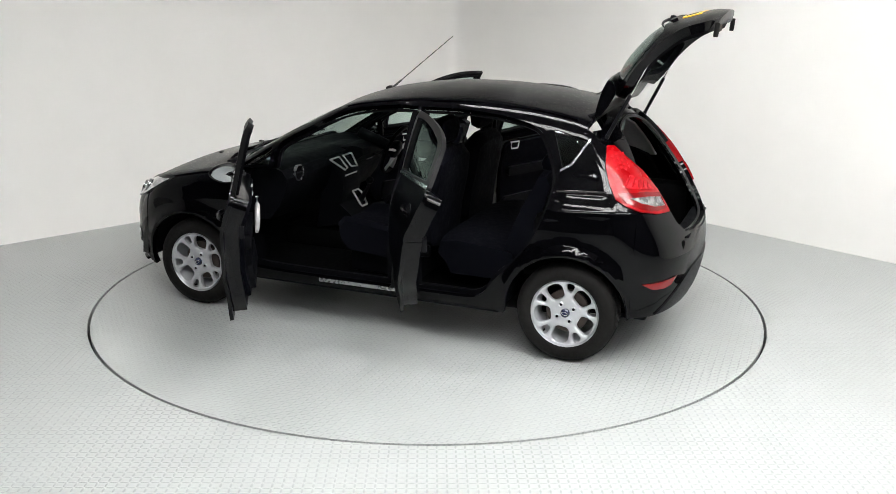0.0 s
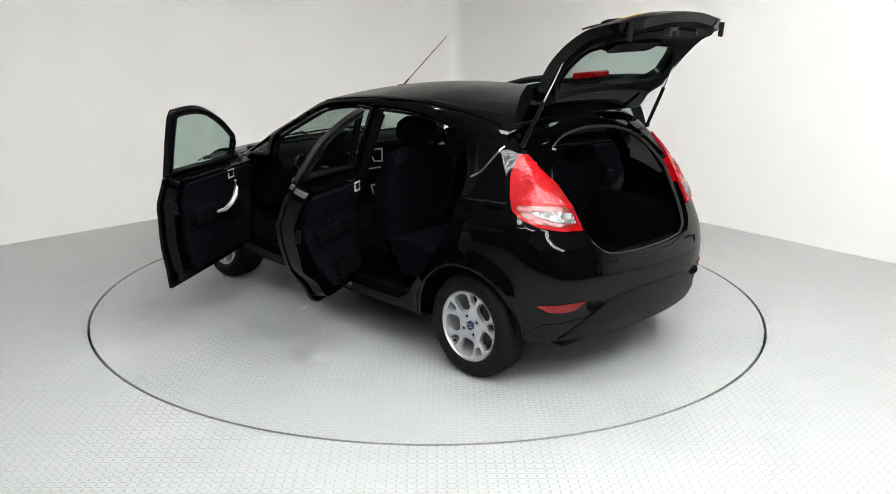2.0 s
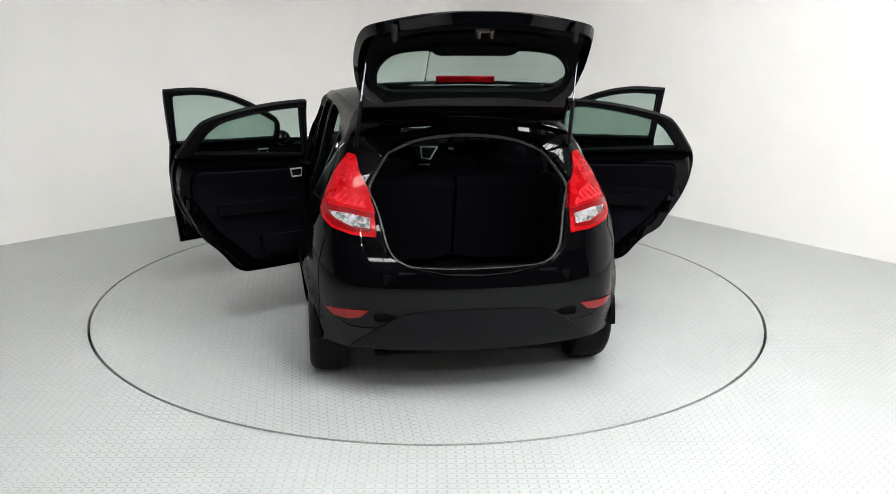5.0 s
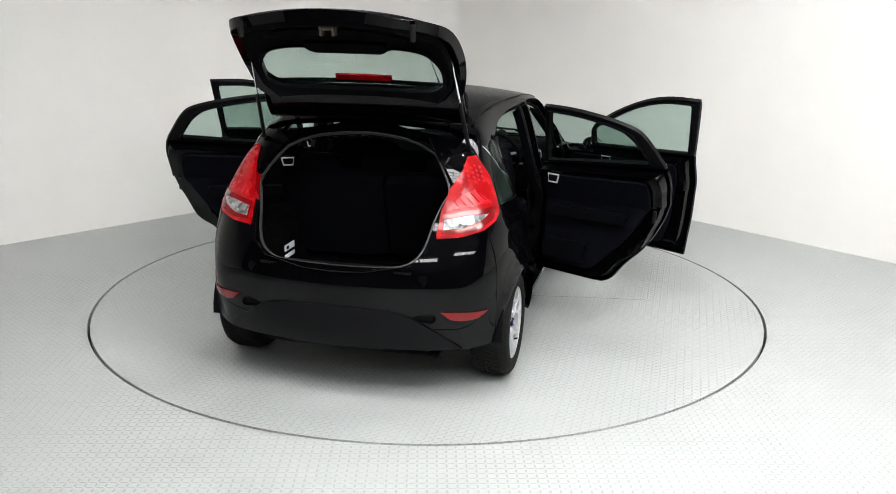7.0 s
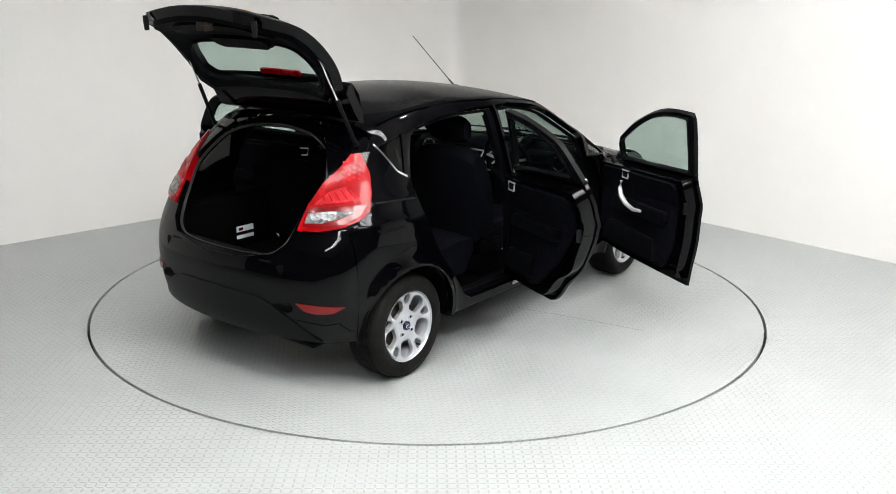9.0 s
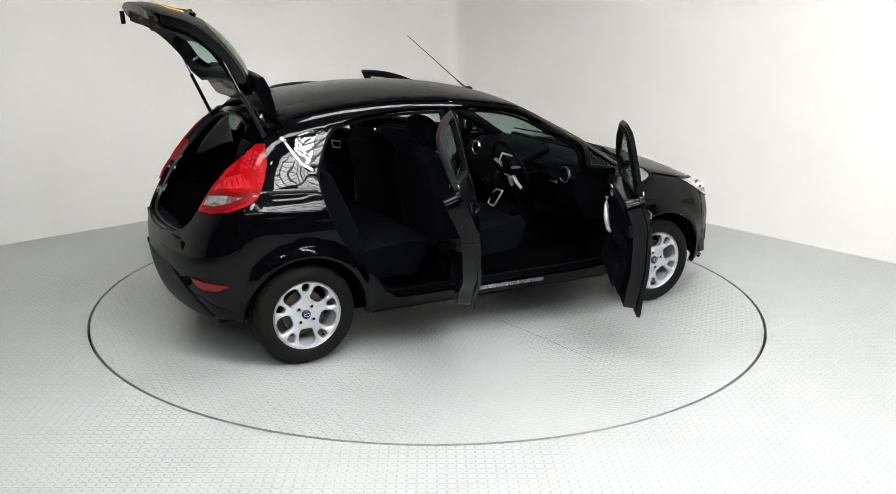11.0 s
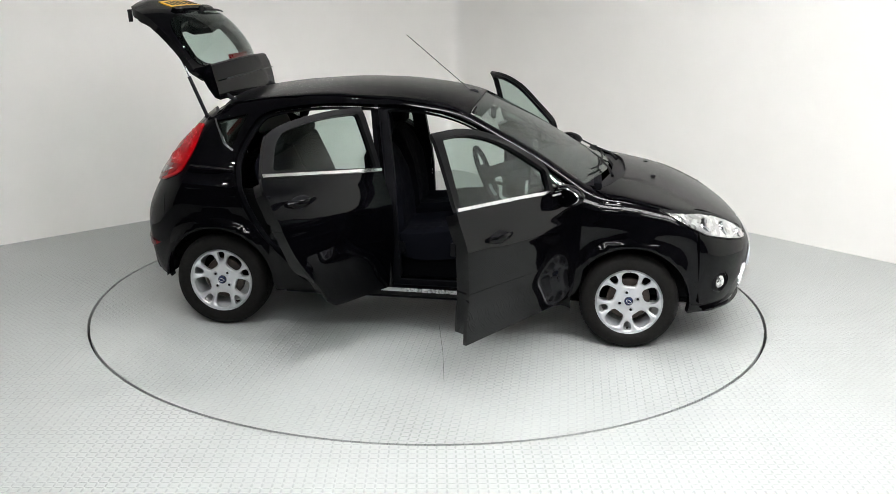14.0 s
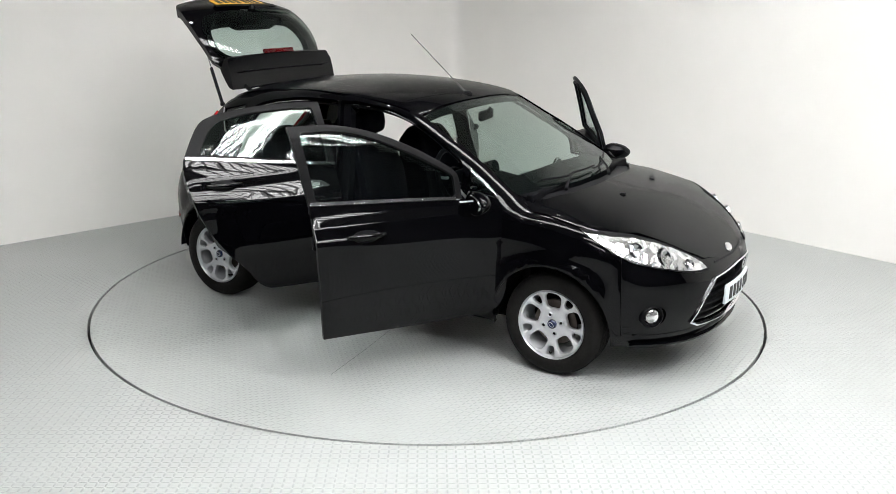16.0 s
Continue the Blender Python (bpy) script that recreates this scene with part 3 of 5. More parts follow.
def body_shell():
    xs = [1.70 - 2.97 * i / 60 for i in range(61)]
    rim = [(x, edge_z(x)) for x in xs]
    for s in (1, -1):
        outline = [(-1.60, 0.295)] + arch(-1.2445, low=0.28) + [(-0.885, 0.25), (0.88, 0.25)] + arch(1.2445) + [(1.70, 0.235)] + rim + [(-1.31, 1.28), (-1.38, 1.20), (-1.47, 1.05), (-1.53, 0.93), (-1.60, 0.86)]
        bm = shell(outline, [FRONT_DOOR, REAR_DOOR, QUARTER, SAIL], on_side, 0.035, 0.035, 0, s)
        part("side_panel", bm, PAINT, car)
        part("quarter_window", shell(QUARTER, [], on_side, 0.05, 0.005, -0.008, s), GLASS_DARK, car, "dark tinted quarter window")
        part("corner_window", shell(SAIL, [], on_side, 0.05, 0.005, -0.008, s), GLASS, car)
        part("window_trim", strip([(-1.30, 1.262), (-1.22, 1.125), (-1.16, 1.09)], on_side, 0.011, 0.008, 0.003, s), CHROME, car, "chrome window trim")
        # satin strip added in place of a grey highlight along the body crease
        part("crease_glint_strip", strip([(-1.16, 0.985), (-1.43, 0.995)], on_side, 0.008, 0.006, 0.001, s), TRIM, car)
        part("sill_plate", strip([(-0.24, 0.292), (0.33, 0.288)], on_side, 0.022, 0.006, 0.004, s), BRUSHED, car, "brushed metal sill plate")
        # door jambs: a dark ring behind each opening
        for hole, inner in ((FRONT_DOOR, 0.05), (REAR_DOOR, 0.05)):
            c = (sum(p[0] for p in hole) / len(hole), sum(p[1] for p in hole) / len(hole))
            small = [(c[0] + (x - c[0]) * 0.93, c[1] + (z - c[1]) * (0.983 if z > c[1] else 0.94)) for x, z in hole]
            big = [(c[0] + (x - c[0]) * 1.02, c[1] + (z - c[1]) * 1.006) for x, z in hole]
            part("door_jamb", shell(big, [small], on_side, 0.05, 0.02, -0.042, s), INNER, car)
        # sill box, so that the floor edge has depth
        bm = bmesh.new()
        add_box(bm, (0.0, s * 0.72, 0.27), (1.70, 0.14, 0.09), 0.02)
        part("sill", bm, INNER, car)
        # wheel housings
        for ax in (1.2445, -1.2445):
            bm = bmesh.new()
            a = [(0.352 * math.cos(math.pi * i / 20), 0.30 + 0.352 * math.sin(math.pi * i / 20)) for i in range(21)]
            o = [bm.verts.new((ax + x, s * 0.815, z)) for x, z in a]
            i_ = [bm.verts.new((ax + x, s * 0.52, z)) for x, z in a]
            for k in range(20):
                bm.faces.new((o[k], o[k + 1], i_[k + 1], i_[k]))
            bm.faces.new(i_)
            part("wheel_housing", bm, INNER, car)
    roof = span(0.255, -1.27, 30) + [(-1.285, 0.3), (-1.29, 0.0), (-1.285, -0.3)] + [(x, -y) for x, y in span(0.255, -1.27, 30)[::-1]] + [(0.275, -0.3), (0.285, 0), (0.275, 0.3)]
    part("roof", shell(roof, [], on_top, 0.06, 0.03), PAINT, car, "glossy black roof")
    for s in (1, -1):
        part("roof_moulding", shell([(x, y - 0.032) for x, y in span(0.2, -1.2, 24)] + [(x, y - 0.044) for x, y in span(0.2, -1.2, 24)[::-1]], [], on_top, 0.05, 0.006, 0.002, s), PAINT, car)
    # windscreen pillars and glass
    for s in (1, -1):
        outer = span(0.255, 1.0, 16)
        inn = [(x, y - 0.055 - 0.03 * (x - 0.25)) for x, y in outer][::-1]
        part("windscreen_pillar", shell(outer + inn, [], on_top, 0.04, 0.035, 0, s), PAINT, car)
    g = [(x, y - 0.052 - 0.03 * (x - 0.25)) for x, y in span(0.29, 0.95, 14)]
    glass = [(0.285, 0.0), (0.282, 0.3)] + g + [(1.03, 0.50), (1.10, 0.25), (1.12, 0.0), (1.10, -0.25), (1.03, -0.50)] + [(x, -y) for x, y in g[::-1]] + [(0.282, -0.3)]
    part("windscreen", shell(glass, [], on_top, 0.07, 0.005, -0.006), GLASS, car, "clear raked windscreen")
    header = [(0.282, 0.3), (0.27, 0.56), (0.33, 0.545), (0.355, 0.3), (0.36, 0), (0.355, -0.3), (0.33, -0.545), (0.27, -0.56), (0.282, -0.3), (0.285, 0)]
    part("windscreen_band", shell(header, [], on_top, 0.06, 0.004, -0.012), INNER, car)
    # scuttle below the glass
    cow = [(1.0, 0.60), (1.07, 0.50), (1.13, 0.25), (1.15, 0.0), (1.13, -0.25), (1.07, -0.50), (1.0, -0.60), (0.96, -0.72), (1.10, -0.72), (1.20, -0.5), (1.24, -0.25), (1.25, 0.0), (1.24, 0.25), (1.20, 0.5), (1.10, 0.72), (0.96, 0.72)]
    part("scuttle", shell(cow[:7] + cow[7:], [], on_top, 0.05, 0.02, -0.018), PAINT_DARK, car, "black plastic scuttle panel")


def bonnet():
    back = [(1.02, 0.74), (1.10, 0.62), (1.18, 0.42), (1.215, 0.2), (1.22, 0.0)]
    sd = [(x, y - 0.02) for x, y in span(1.05, 1.50, 10)][1:]
    front = [(1.62, 0.605), (1.74, 0.53), (1.845, 0.45), (1.915, 0.355), (1.95, 0.2), (1.96, 0.0)]
    half = back[::-1] + sd + front
    full = half + [(x, -y) for x, y in half[::-1] if y > 0.001]
    b = part("bonnet", shell(full, [], on_top, 0.045, 0.02, 0.004), PAINT, car, "glossy black bonnet")
    for s in (1, -1):
        # wing top between bonnet and side
        o = span(0.98, 1.70, 14)
        i_ = [(x, y - 0.10) for x, y in o[::-1]]
        part("wing_edge", shell(o + i_, [], on_top, 0.04, 0.02, -0.003, s), PAINT, car)
    for x, y in ((1.385, -0.22), (1.375, 0.30)):
        z = float(on_top(np.array([(x, y)]))[0][2])
        bm = bmesh.new()
        add_box(bm, (x, y, z + 0.008), (0.03, 0.026, 0.012), 0.004)
        part("washer_jet", bm, PAINT_DARK, b)


def bumpers():
    # front: full wrap from arch to arch, from the bonnet edge down, with the grille cut out
    grille = [(-20.5, 0.560), (0, 0.572), (20.5, 0.560), (26.5, 0.45), (31, 0.345), (27, 0.315), (0, 0.295), (-27, 0.315), (-31, 0.345), (-26.5, 0.45)]
    top = [(57, 0.74), (50, 0.77), (40, 0.745), (30, 0.70), (20, 0.665), (10, 0.65), (0, 0.645)]
    left = [(56, 0.235), (56.5, 0.45), (57, 0.60)]
    right_top = [(-a, z) for a, z in top[::-1][1:]]
    outline = left + top + right_top + [(-57, 0.60), (-56.5, 0.45), (-56, 0.235), (-45, 0.21), (-20, 0.19), (0, 0.185), (20, 0.19), (45, 0.21)]
    fogs = []
    for s in (1, -1):
        fogs.append([(s * 46.3 + 4.6 * math.cos(a), 0.408 + 0.062 * math.sin(a)) for a in [2 * math.pi * k / 16 for k in range(16)]])
    bp = part("front_bumper", shell(outline, [rounded(grille, 0.02)] + fogs, on_nose, 0.04, 0.025, -0.002, 1, 0.016), PAINT, car, "glossy black front bumper")
    ring = dense(rounded(grille, 0.02), 0.02, 0.016)
    big = [(a * 1.022, 0.43 + (z - 0.43) * 1.055) for a, z in grille]
    part("grille_surround", shell(rounded(big, 0.02), [rounded(grille, 0.02)], on_nose, 0.03, 0.02, 0.008, 1, 0.016), CHROME, bp, "chrome grille surround")
    part("grille_backing", shell([(a * 1.03, z) for a, z in grille], [], on_nose, 0.05, 0.01, -0.06, 1, 0.016), INNER, bp)
    for k in range(5):
        z = 0.33 + k * 0.042
        w = 30 - max(0, (z - 0.345)) * 42
        part("grille_bar", strip([(-w, z), (0, z - 0.006), (w, z)], on_nose, 0.010, 0.02, -0.02, 1, 0.016), PAINT_DARK, bp)
    part("bumper_lip", strip([(-52, 0.255), (-30, 0.235), (0, 0.225), (30, 0.235), (52, 0.255)], on_nose, 0.03, 0.02, 0.022, 1, 0.016, 30), PAINT, bp)
    part("upper_slot", strip([(-17, 0.632), (0, 0.625), (17, 0.632)], on_nose, 0.016, 0.01, 0.002, 1, 0.016), PAINT_DARK, bp)
    badge = on_nose(np.array([(0.0, 0.655)]))[0]
    bm = bmesh.new()
    add_lathe(bm, [(0.0, 0.010), (0.040, 0.009), (0.048, 0.004), (0.050, -0.01)], 32, "x")
    bmesh.ops.scale(bm, vec=(1, 1.0, 0.55), verts=bm.verts)
    bmesh.ops.rotate(bm, cent=(0, 0, 0), matrix=Matrix.Rotation(radians(-40), 3, "Y"), verts=bm.verts)
    bmesh.ops.translate(bm, vec=badge, verts=bm.verts)
    part("badge", bm, CHROME, bp, "oval chrome badge")
    # plate
    pl = part("number_plate", shell([(-13.5, 0.385), (13.5, 0.385), (13.5, 0.495), (-13.5, 0.495)], [], on_nose, 0.04, 0.012, 0.012, 1, 0.0165), PLATE_W, bp, "white number plate with black bars")
    for k in range(7):
        a = -10.5 + k * 3.6 + (0.8 if k > 3 else 0)
        part("plate_mark", shell([(a, 0.405), (a + 2.2, 0.405), (a + 2.2, 0.475), (a, 0.475)], [], on_nose, 0.04, 0.003, 0.015, 1, 0.0165), PLATE_INK, pl)
    for s in (1, -1):
        c = on_nose(np.array([(46.3, 0.408)]))[0] * (1, s, 1)
        d = normals(on_nose(np.array([(46.3, 0.408)])))[0] * (1, s, 1)
        rot = Vector((1, 0, 0)).rotation_difference(Vector((d[0], d[1], 0))).to_matrix()
        for nm, prof, mat in (("fog_lamp", [(0.0, 0.004), (0.026, 0.002), (0.038, -0.006), (0.041, -0.03)], FACETS), ("fog_lamp_bezel", [(0.047, -0.03), (0.05, 0.0), (0.054, 0.001), (0.066, -0.012), (0.068, -0.03)], PAINT_DARK)):
            bm = bmesh.new()
            add_lathe(bm, prof, 28, "x")
            bmesh.ops.rotate(bm, cent=(0, 0, 0), matrix=rot, verts=bm.verts)
            bmesh.ops.translate(bm, vec=c, verts=bm.verts)
            part(nm, bm, mat, bp)
    # headlamps
    head = [(70.9, 0.850), (61.2, 0.836), (52.5, 0.816), (44.2, 0.785), (36.9, 0.746), (30.2, 0.698), (25, 0.645), (23.3, 0.613), (28, 0.612), (35.8, 0.630), (46.2, 0.668), (53.9, 0.700), (58.9, 0.740), (64.2, 0.790)]
    for s in (1, -1):
        hl = part("headlamp", shell(flowing(head), [], on_nose, 0.03, 0.03, 0.006, s, 0.015), FACETS, car, "clear headlamp with bright reflector bowls")
        inn = [(a + (48 - a) * 0.10, z + (0.715 - z) * 0.16) for a, z in head]
        for (a, z, r) in ((52, 0.755, 0.045), (42, 0.712, 0.05), (32.5, 0.66, 0.032)):
            q = on_nose(np.array([(a, z)]))
            nrm = normals(q)[0] * (1, s, 1)
            q = q[0] * (1, s, 1)
            rot = Vector((1, 0, 0)).rotation_difference(Vector((max(nrm[0], 0.3), nrm[1] * 0.7, nrm[2] * 0.5)).normalized()).to_matrix()
            bm = bmesh.new()
            add_lathe(bm, [(0.0, 0.0), (r * 0.5, 0.006), (r * 0.62, 0.010), (r * 0.8, 0.012), (r, 0.008), (r * 1.04, -0.01)], 24, "x")
            bmesh.ops.rotate(bm, cent=(0, 0, 0), matrix=rot, verts=bm.verts)
            bmesh.ops.translate(bm, vec=q, verts=bm.verts)
            part("reflector_bowl", bm, MIRROR, hl)
        part("lamp_edge", shell(head, [[(a + (46 - a) * 0.03, z + (0.715 - z) * 0.10) for a, z in head]], on_nose, 0.03, 0.01, 0.009, s, 0.015), PAINT_DARK, hl)
    # rear bumper and corners
    boot = [(54, 1.215), (50, 1.09), (45.5, 1.04), (39.5, 0.944), (34, 0.80), (28, 0.735), (20, 0.722), (0, 0.718)]
    boot_full = boot + [(-a, z) for a, z in boot[::-1][1:]]
    corner = [(62, 0.235), (61, 0.45), (60.2, 0.60), (59.5, 0.86)]
    side_pts = []
    for x, z in ((-1.60, 0.295), (-1.60, 0.45), (-1.60, 0.65), (-1.60, 0.86), (-1.53, 0.93), (-1.47, 1.05), (-1.38, 1.20), (-1.31, 1.28), (-1.30, 1.30)):
        side_pts.append(bearing(on_side(np.array([(x, z)]))[0], -1.1))
    lower = [(48, 0.285), (25, 0.282), (0, 0.28)]
    outline = side_pts + [(52, 1.31), (50, 1.25)] + boot[1:] + [(-a, z) for a, z in boot[::-1][1:-1]] + [(-50, 1.25), (-52, 1.31)] + [(-a, z) for a, z in side_pts[::-1]] + [(-a, z) for a, z in lower[:2]] + lower[::-1]
    rb = part("rear_bumper", shell(outline, [], on_tail, 0.035, 0.03, -0.002, 1, 0.013), PAINT, car, "glossy black rear bumper and corner panels")
    ins = [(-46, 0.295), (-42, 0.34), (-36, 0.405), (-28, 0.485), (-21, 0.512), (0, 0.520), (21, 0.512), (28, 0.485), (36, 0.405), (42, 0.34), (46, 0.295), (25, 0.29), (0, 0.288), (-25, 0.29)]
    part("bumper_insert", shell(flowing(ins), [], on_tail, 0.04, 0.02, 0.006, 1, 0.014), PAINT_DARK, rb, "unpainted black plastic bumper insert")
    part("bumper_step", strip([(-26, 0.735), (-12, 0.700), (0, 0.695), (12, 0.700), (26, 0.735)], on_tail, 0.012, 0.01, 0.004, 1, 0.014, 30), PAINT_DARK, rb)
    for s in (1, -1):
        part("rear_reflector", shell([(53.5, 0.496), (37.5, 0.510), (40.5, 0.470), (44, 0.460), (49.5, 0.463)], [], on_tail, 0.03, 0.012, 0.006, s, 0.013), RED_DARK, rb, "dark red reflector")
        lamp = [(65, 1.225), (61, 1.220), (56, 1.165), (48, 1.085), (42, 0.985), (38.6, 0.885), (38.2, 0.862), (46.2, 0.868), (54, 0.892), (60, 0.925), (63.3, 0.96), (65.3, 1.04), (66.4, 1.13)]
        tl = part("tail_lamp", shell(rounded(lamp, 0.012, 3), [], on_tail, 0.025, 0.04, 0.010, s, 0.012), RED, car, "glossy red tail lamp with a clear lower lens")
        part("clear_lens", shell([(58, 0.962), (50, 0.960), (42.3, 0.945), (41.0, 0.90), (47, 0.905), (53.5, 0.932)], [], on_tail, 0.03, 0.01, 0.014, s, 0.012), CLEAR, tl, "clear reversing lens")
        part("lamp_band", shell(rounded([(62.5, 0.99), (52, 0.985), (41.6, 0.966), (40.2, 0.885), (46.5, 0.883), (54, 0.905), (59.5, 0.938)], 0.008, 2), [[(59, 0.965), (50, 0.963), (41.7, 0.947), (40.6, 0.897), (47, 0.902), (54, 0.929)]], on_tail, 0.03, 0.008, 0.0125, s, 0.012), RED_DARK, tl, "deep red band round the reversing lens")
        for k in range(16):
            a, z = 57.5 + (k % 4) * 1.9 - (k // 4) * 0.5, 1.178 - (k // 4) * 0.021 - (k % 2) * 0.008
            part("lamp_dot", shell([(a + 0.62 * math.cos(t), z + 0.0075 * math.sin(t)) for t in [math.pi * m / 3 for m in range(6)]], [], on_tail, 0.02, 0.004, 0.0125, s, 0.012), RED_PALE, tl)
        # paler wedge with ribs: the light lattice's reflection put into the colour
        part("lamp_glint_wedge", shell(rounded([(60.5, 1.015), (56.5, 1.075), (50.5, 1.05), (46, 1.005), (44.5, 0.985)], 0.01, 2), [], on_tail, 0.025, 0.006, 0.0125, s, 0.012), RED_PALE, tl, "paler red wedge, a reflection painted on the lens")
        for k in range(5):
            part("lamp_glint_rib", strip([(58.8 - k * 2.6, 1.02 - k * 0.004), (56.6 - k * 2.2, 1.068 - k * 0.010)], on_tail, 0.006, 0.004, 0.0150, s, 0.012, 6), RED, tl)
    # seal round the boot opening, and the loading sill
    inner = [(a * 0.955, 0.98 + (z - 0.98) * 0.965) for a, z in boot_full]
    top_l = [(51, 1.262), (45, 1.320), (30, 1.342), (0, 1.352), (-30, 1.342), (-45, 1.320), (-51, 1.262)]
    frame_o = flowing(boot[1:] + [(-a, z) for a, z in boot[::-1][1:-1]] + top_l[::-1], 2, 75)
    frame_i = [(a * 0.984, 1.02 + (z - 1.02) * 0.980) for a, z in frame_o]
    part("boot_frame", shell(frame_o, [frame_i], on_tail, 0.04, 0.022, -0.030, 1, 0.012), PAINT, car)
    seal_i = [(a * 0.987, 1.02 + (z - 1.02) * 0.983) for a, z in frame_i]
    part("boot_seal", shell(frame_i, [seal_i], on_tail, 0.04, 0.014, -0.026, 1, 0.012), SEAL, car, "grey rubber boot seal")
    # roof end above the boot
    part("roof_end", shell([(0, 1.354), (30, 1.345), (50, 1.318), (56, 1.295), (62, 1.33), (40, 1.375), (0, 1.385), (-40, 1.375), (-62, 1.33), (-56, 1.295), (-50, 1.318), (-30, 1.345)], [], on_tail, 0.04, 0.02, -0.028, 1, 0.008), PAINT, car)


body_shell()
bonnet()
bumpers()


# ---- doors ----
def doors():
    for s in (1, -1):
        # front
        h = (0.90, s * 0.775, 0.0)
        low = [(-0.213, 1.003)] + [(0.30, 0.982), (0.845, 0.957), (0.86, 0.95)] + [(0.897, 0.8), (0.902, 0.5), (0.867, 0.36), (0.798, 0.305), (-0.165, 0.305), (-0.18, 0.5), (-0.205, 0.9)]
        up = [(-0.213, 1.006), (0.30, 0.985), (0.638, 0.972), (0.634, 1.05), (0.623, 1.113), (0.55, 1.160), (0.38, 1.255), (0.17, 1.343), (-0.05, 1.390), (-0.283, 1.386)]
        d = build_door("front_door", s, h, low, up, FRONT_GLASS, -58.5 * s)
        part("belt_moulding", shifted(strip([(-0.208, 1.013), (0.30, 0.992), (0.60, 0.975)], on_side, 0.016, 0.012, 0.008, s), h), CHROME, d, "chrome belt moulding")
        handle(d, s, h, -0.03, 0.17, 0.838)
        latch(d, s, h, 0.455, 0.893)
        bm = bmesh.new()
        pts = [(0.455, 0.852), (0.466, 0.80), (0.445, 0.752), (0.385, 0.715), (0.30, 0.695), (0.205, 0.703)]
        add_tube(bm, [(x, s * 0.668, z) for x, z in pts], [0.010, 0.014, 0.016, 0.016, 0.013, 0.009], 10)
        part("pull_handle", shifted(bm, h), SILVER, d, "silver pull handle")
        trim(d, s, h, [(-0.12, 0.97), (0.30, 0.955), (0.78, 0.94), (0.80, 0.80), (0.80, 0.50), (0.72, 0.38), (-0.03, 0.38), (-0.07, 0.5)], [(-0.02, 0.74), (0.60, 0.72), (0.64, 0.64), (-0.02, 0.66)], [(0.10, 0.52), (0.66, 0.54), (0.70, 0.40), (0.05, 0.40)])
        mirror(d, s, h)
        # rear
        h = (-0.205, s * 0.785, 0.0)
        low = [(-0.242, 1.013), (-1.135, 1.098), (-1.15, 1.03), (-1.11, 0.84), (-1.03, 0.68), (-0.93, 0.55), (-0.82, 0.44), (-0.762, 0.355), (-0.71, 0.318), (-0.66, 0.306), (-0.192, 0.305), (-0.205, 0.5), (-0.229, 0.9)]
        up = [(-0.242, 1.016), (-0.303, 1.384), (-0.55, 1.384), (-0.80, 1.357), (-0.98, 1.318), (-1.04, 1.27), (-1.12, 1.13), (-1.134, 1.101)]
        d = build_door("rear_door", s, h, low, up, REAR_GLASS, -60.5 * s)
        part("belt_moulding", shifted(strip([(-0.245, 1.024), (-0.7, 1.068), (-1.125, 1.110)], on_side, 0.016, 0.012, 0.008, s), h), CHROME, d, "chrome belt moulding")
        handle(d, s, h, -1.03, -0.83, 0.955)
        latch(d, s, h, -0.375, 0.935)
        trim(d, s, h, [(-0.30, 0.985), (-1.05, 1.05), (-1.05, 0.92), (-0.98, 0.76), (-0.86, 0.60), (-0.72, 0.45), (-0.64, 0.39), (-0.28, 0.39)], [(-0.34, 0.77), (-0.90, 0.80), (-0.88, 0.72), (-0.34, 0.70)], [(-0.30, 0.53), (-0.62, 0.55), (-0.60, 0.42), (-0.30, 0.42)])


def build_door(name, s, h, low, up, glass, turn):
    g = rounded(flowing(glass, 1), 0.02, 3)
    low, up = flowing(low), flowing(up)
    d = part(name, shifted(shell(low, [], on_side, 0.035, 0.02, 0.0, s), h), PAINT, car, "open glossy black door")
    d.matrix_basis = pose(h[0], h[1], h[2], 0, 0, turn)
    part("window_frame", shifted(shell(up, [g], on_side, 0.035, 0.024, 0.003, s), h), TRIM, d, "dark grey window frame")
    c = (sum(p[0] for p in low) / len(low), sum(p[1] for p in low) / len(low))
    small = [(c[0] + (x - c[0]) * 0.965, c[1] + (z - c[1]) * (0.97 if z > c[1] else 0.88)) for x, z in low]
    part("inner_panel", shifted(shell(small, [], on_side, 0.05, 0.075, -0.021, s), h), PAINT, d)
    cu = (sum(p[0] for p in glass) / len(glass), sum(p[1] for p in glass) / len(glass))
    grow = [(cu[0] + (x - cu[0]) * 1.035, cu[1] + (z - cu[1]) * 1.05) for x, z in glass]
    part("inner_frame", shifted(shell(grow, [g], on_side, 0.04, 0.016, -0.022, s), h), INNER, d)
    part("window_glass", shifted(shell(grow, [], on_side, 0.06, 0.004, -0.0165, s), h), GLASS, d, "clear door glass")
    xr = min(p[0] for p in low)
    bm = bmesh.new()
    add_box(bm, (xr + (0.035 if name == "front_door" else 0.075), s * 0.735, 0.80), (0.012, 0.03, 0.07), 0.004)
    part("door_lock", shifted(bm, h), PAINT_DARK, d)
    return d


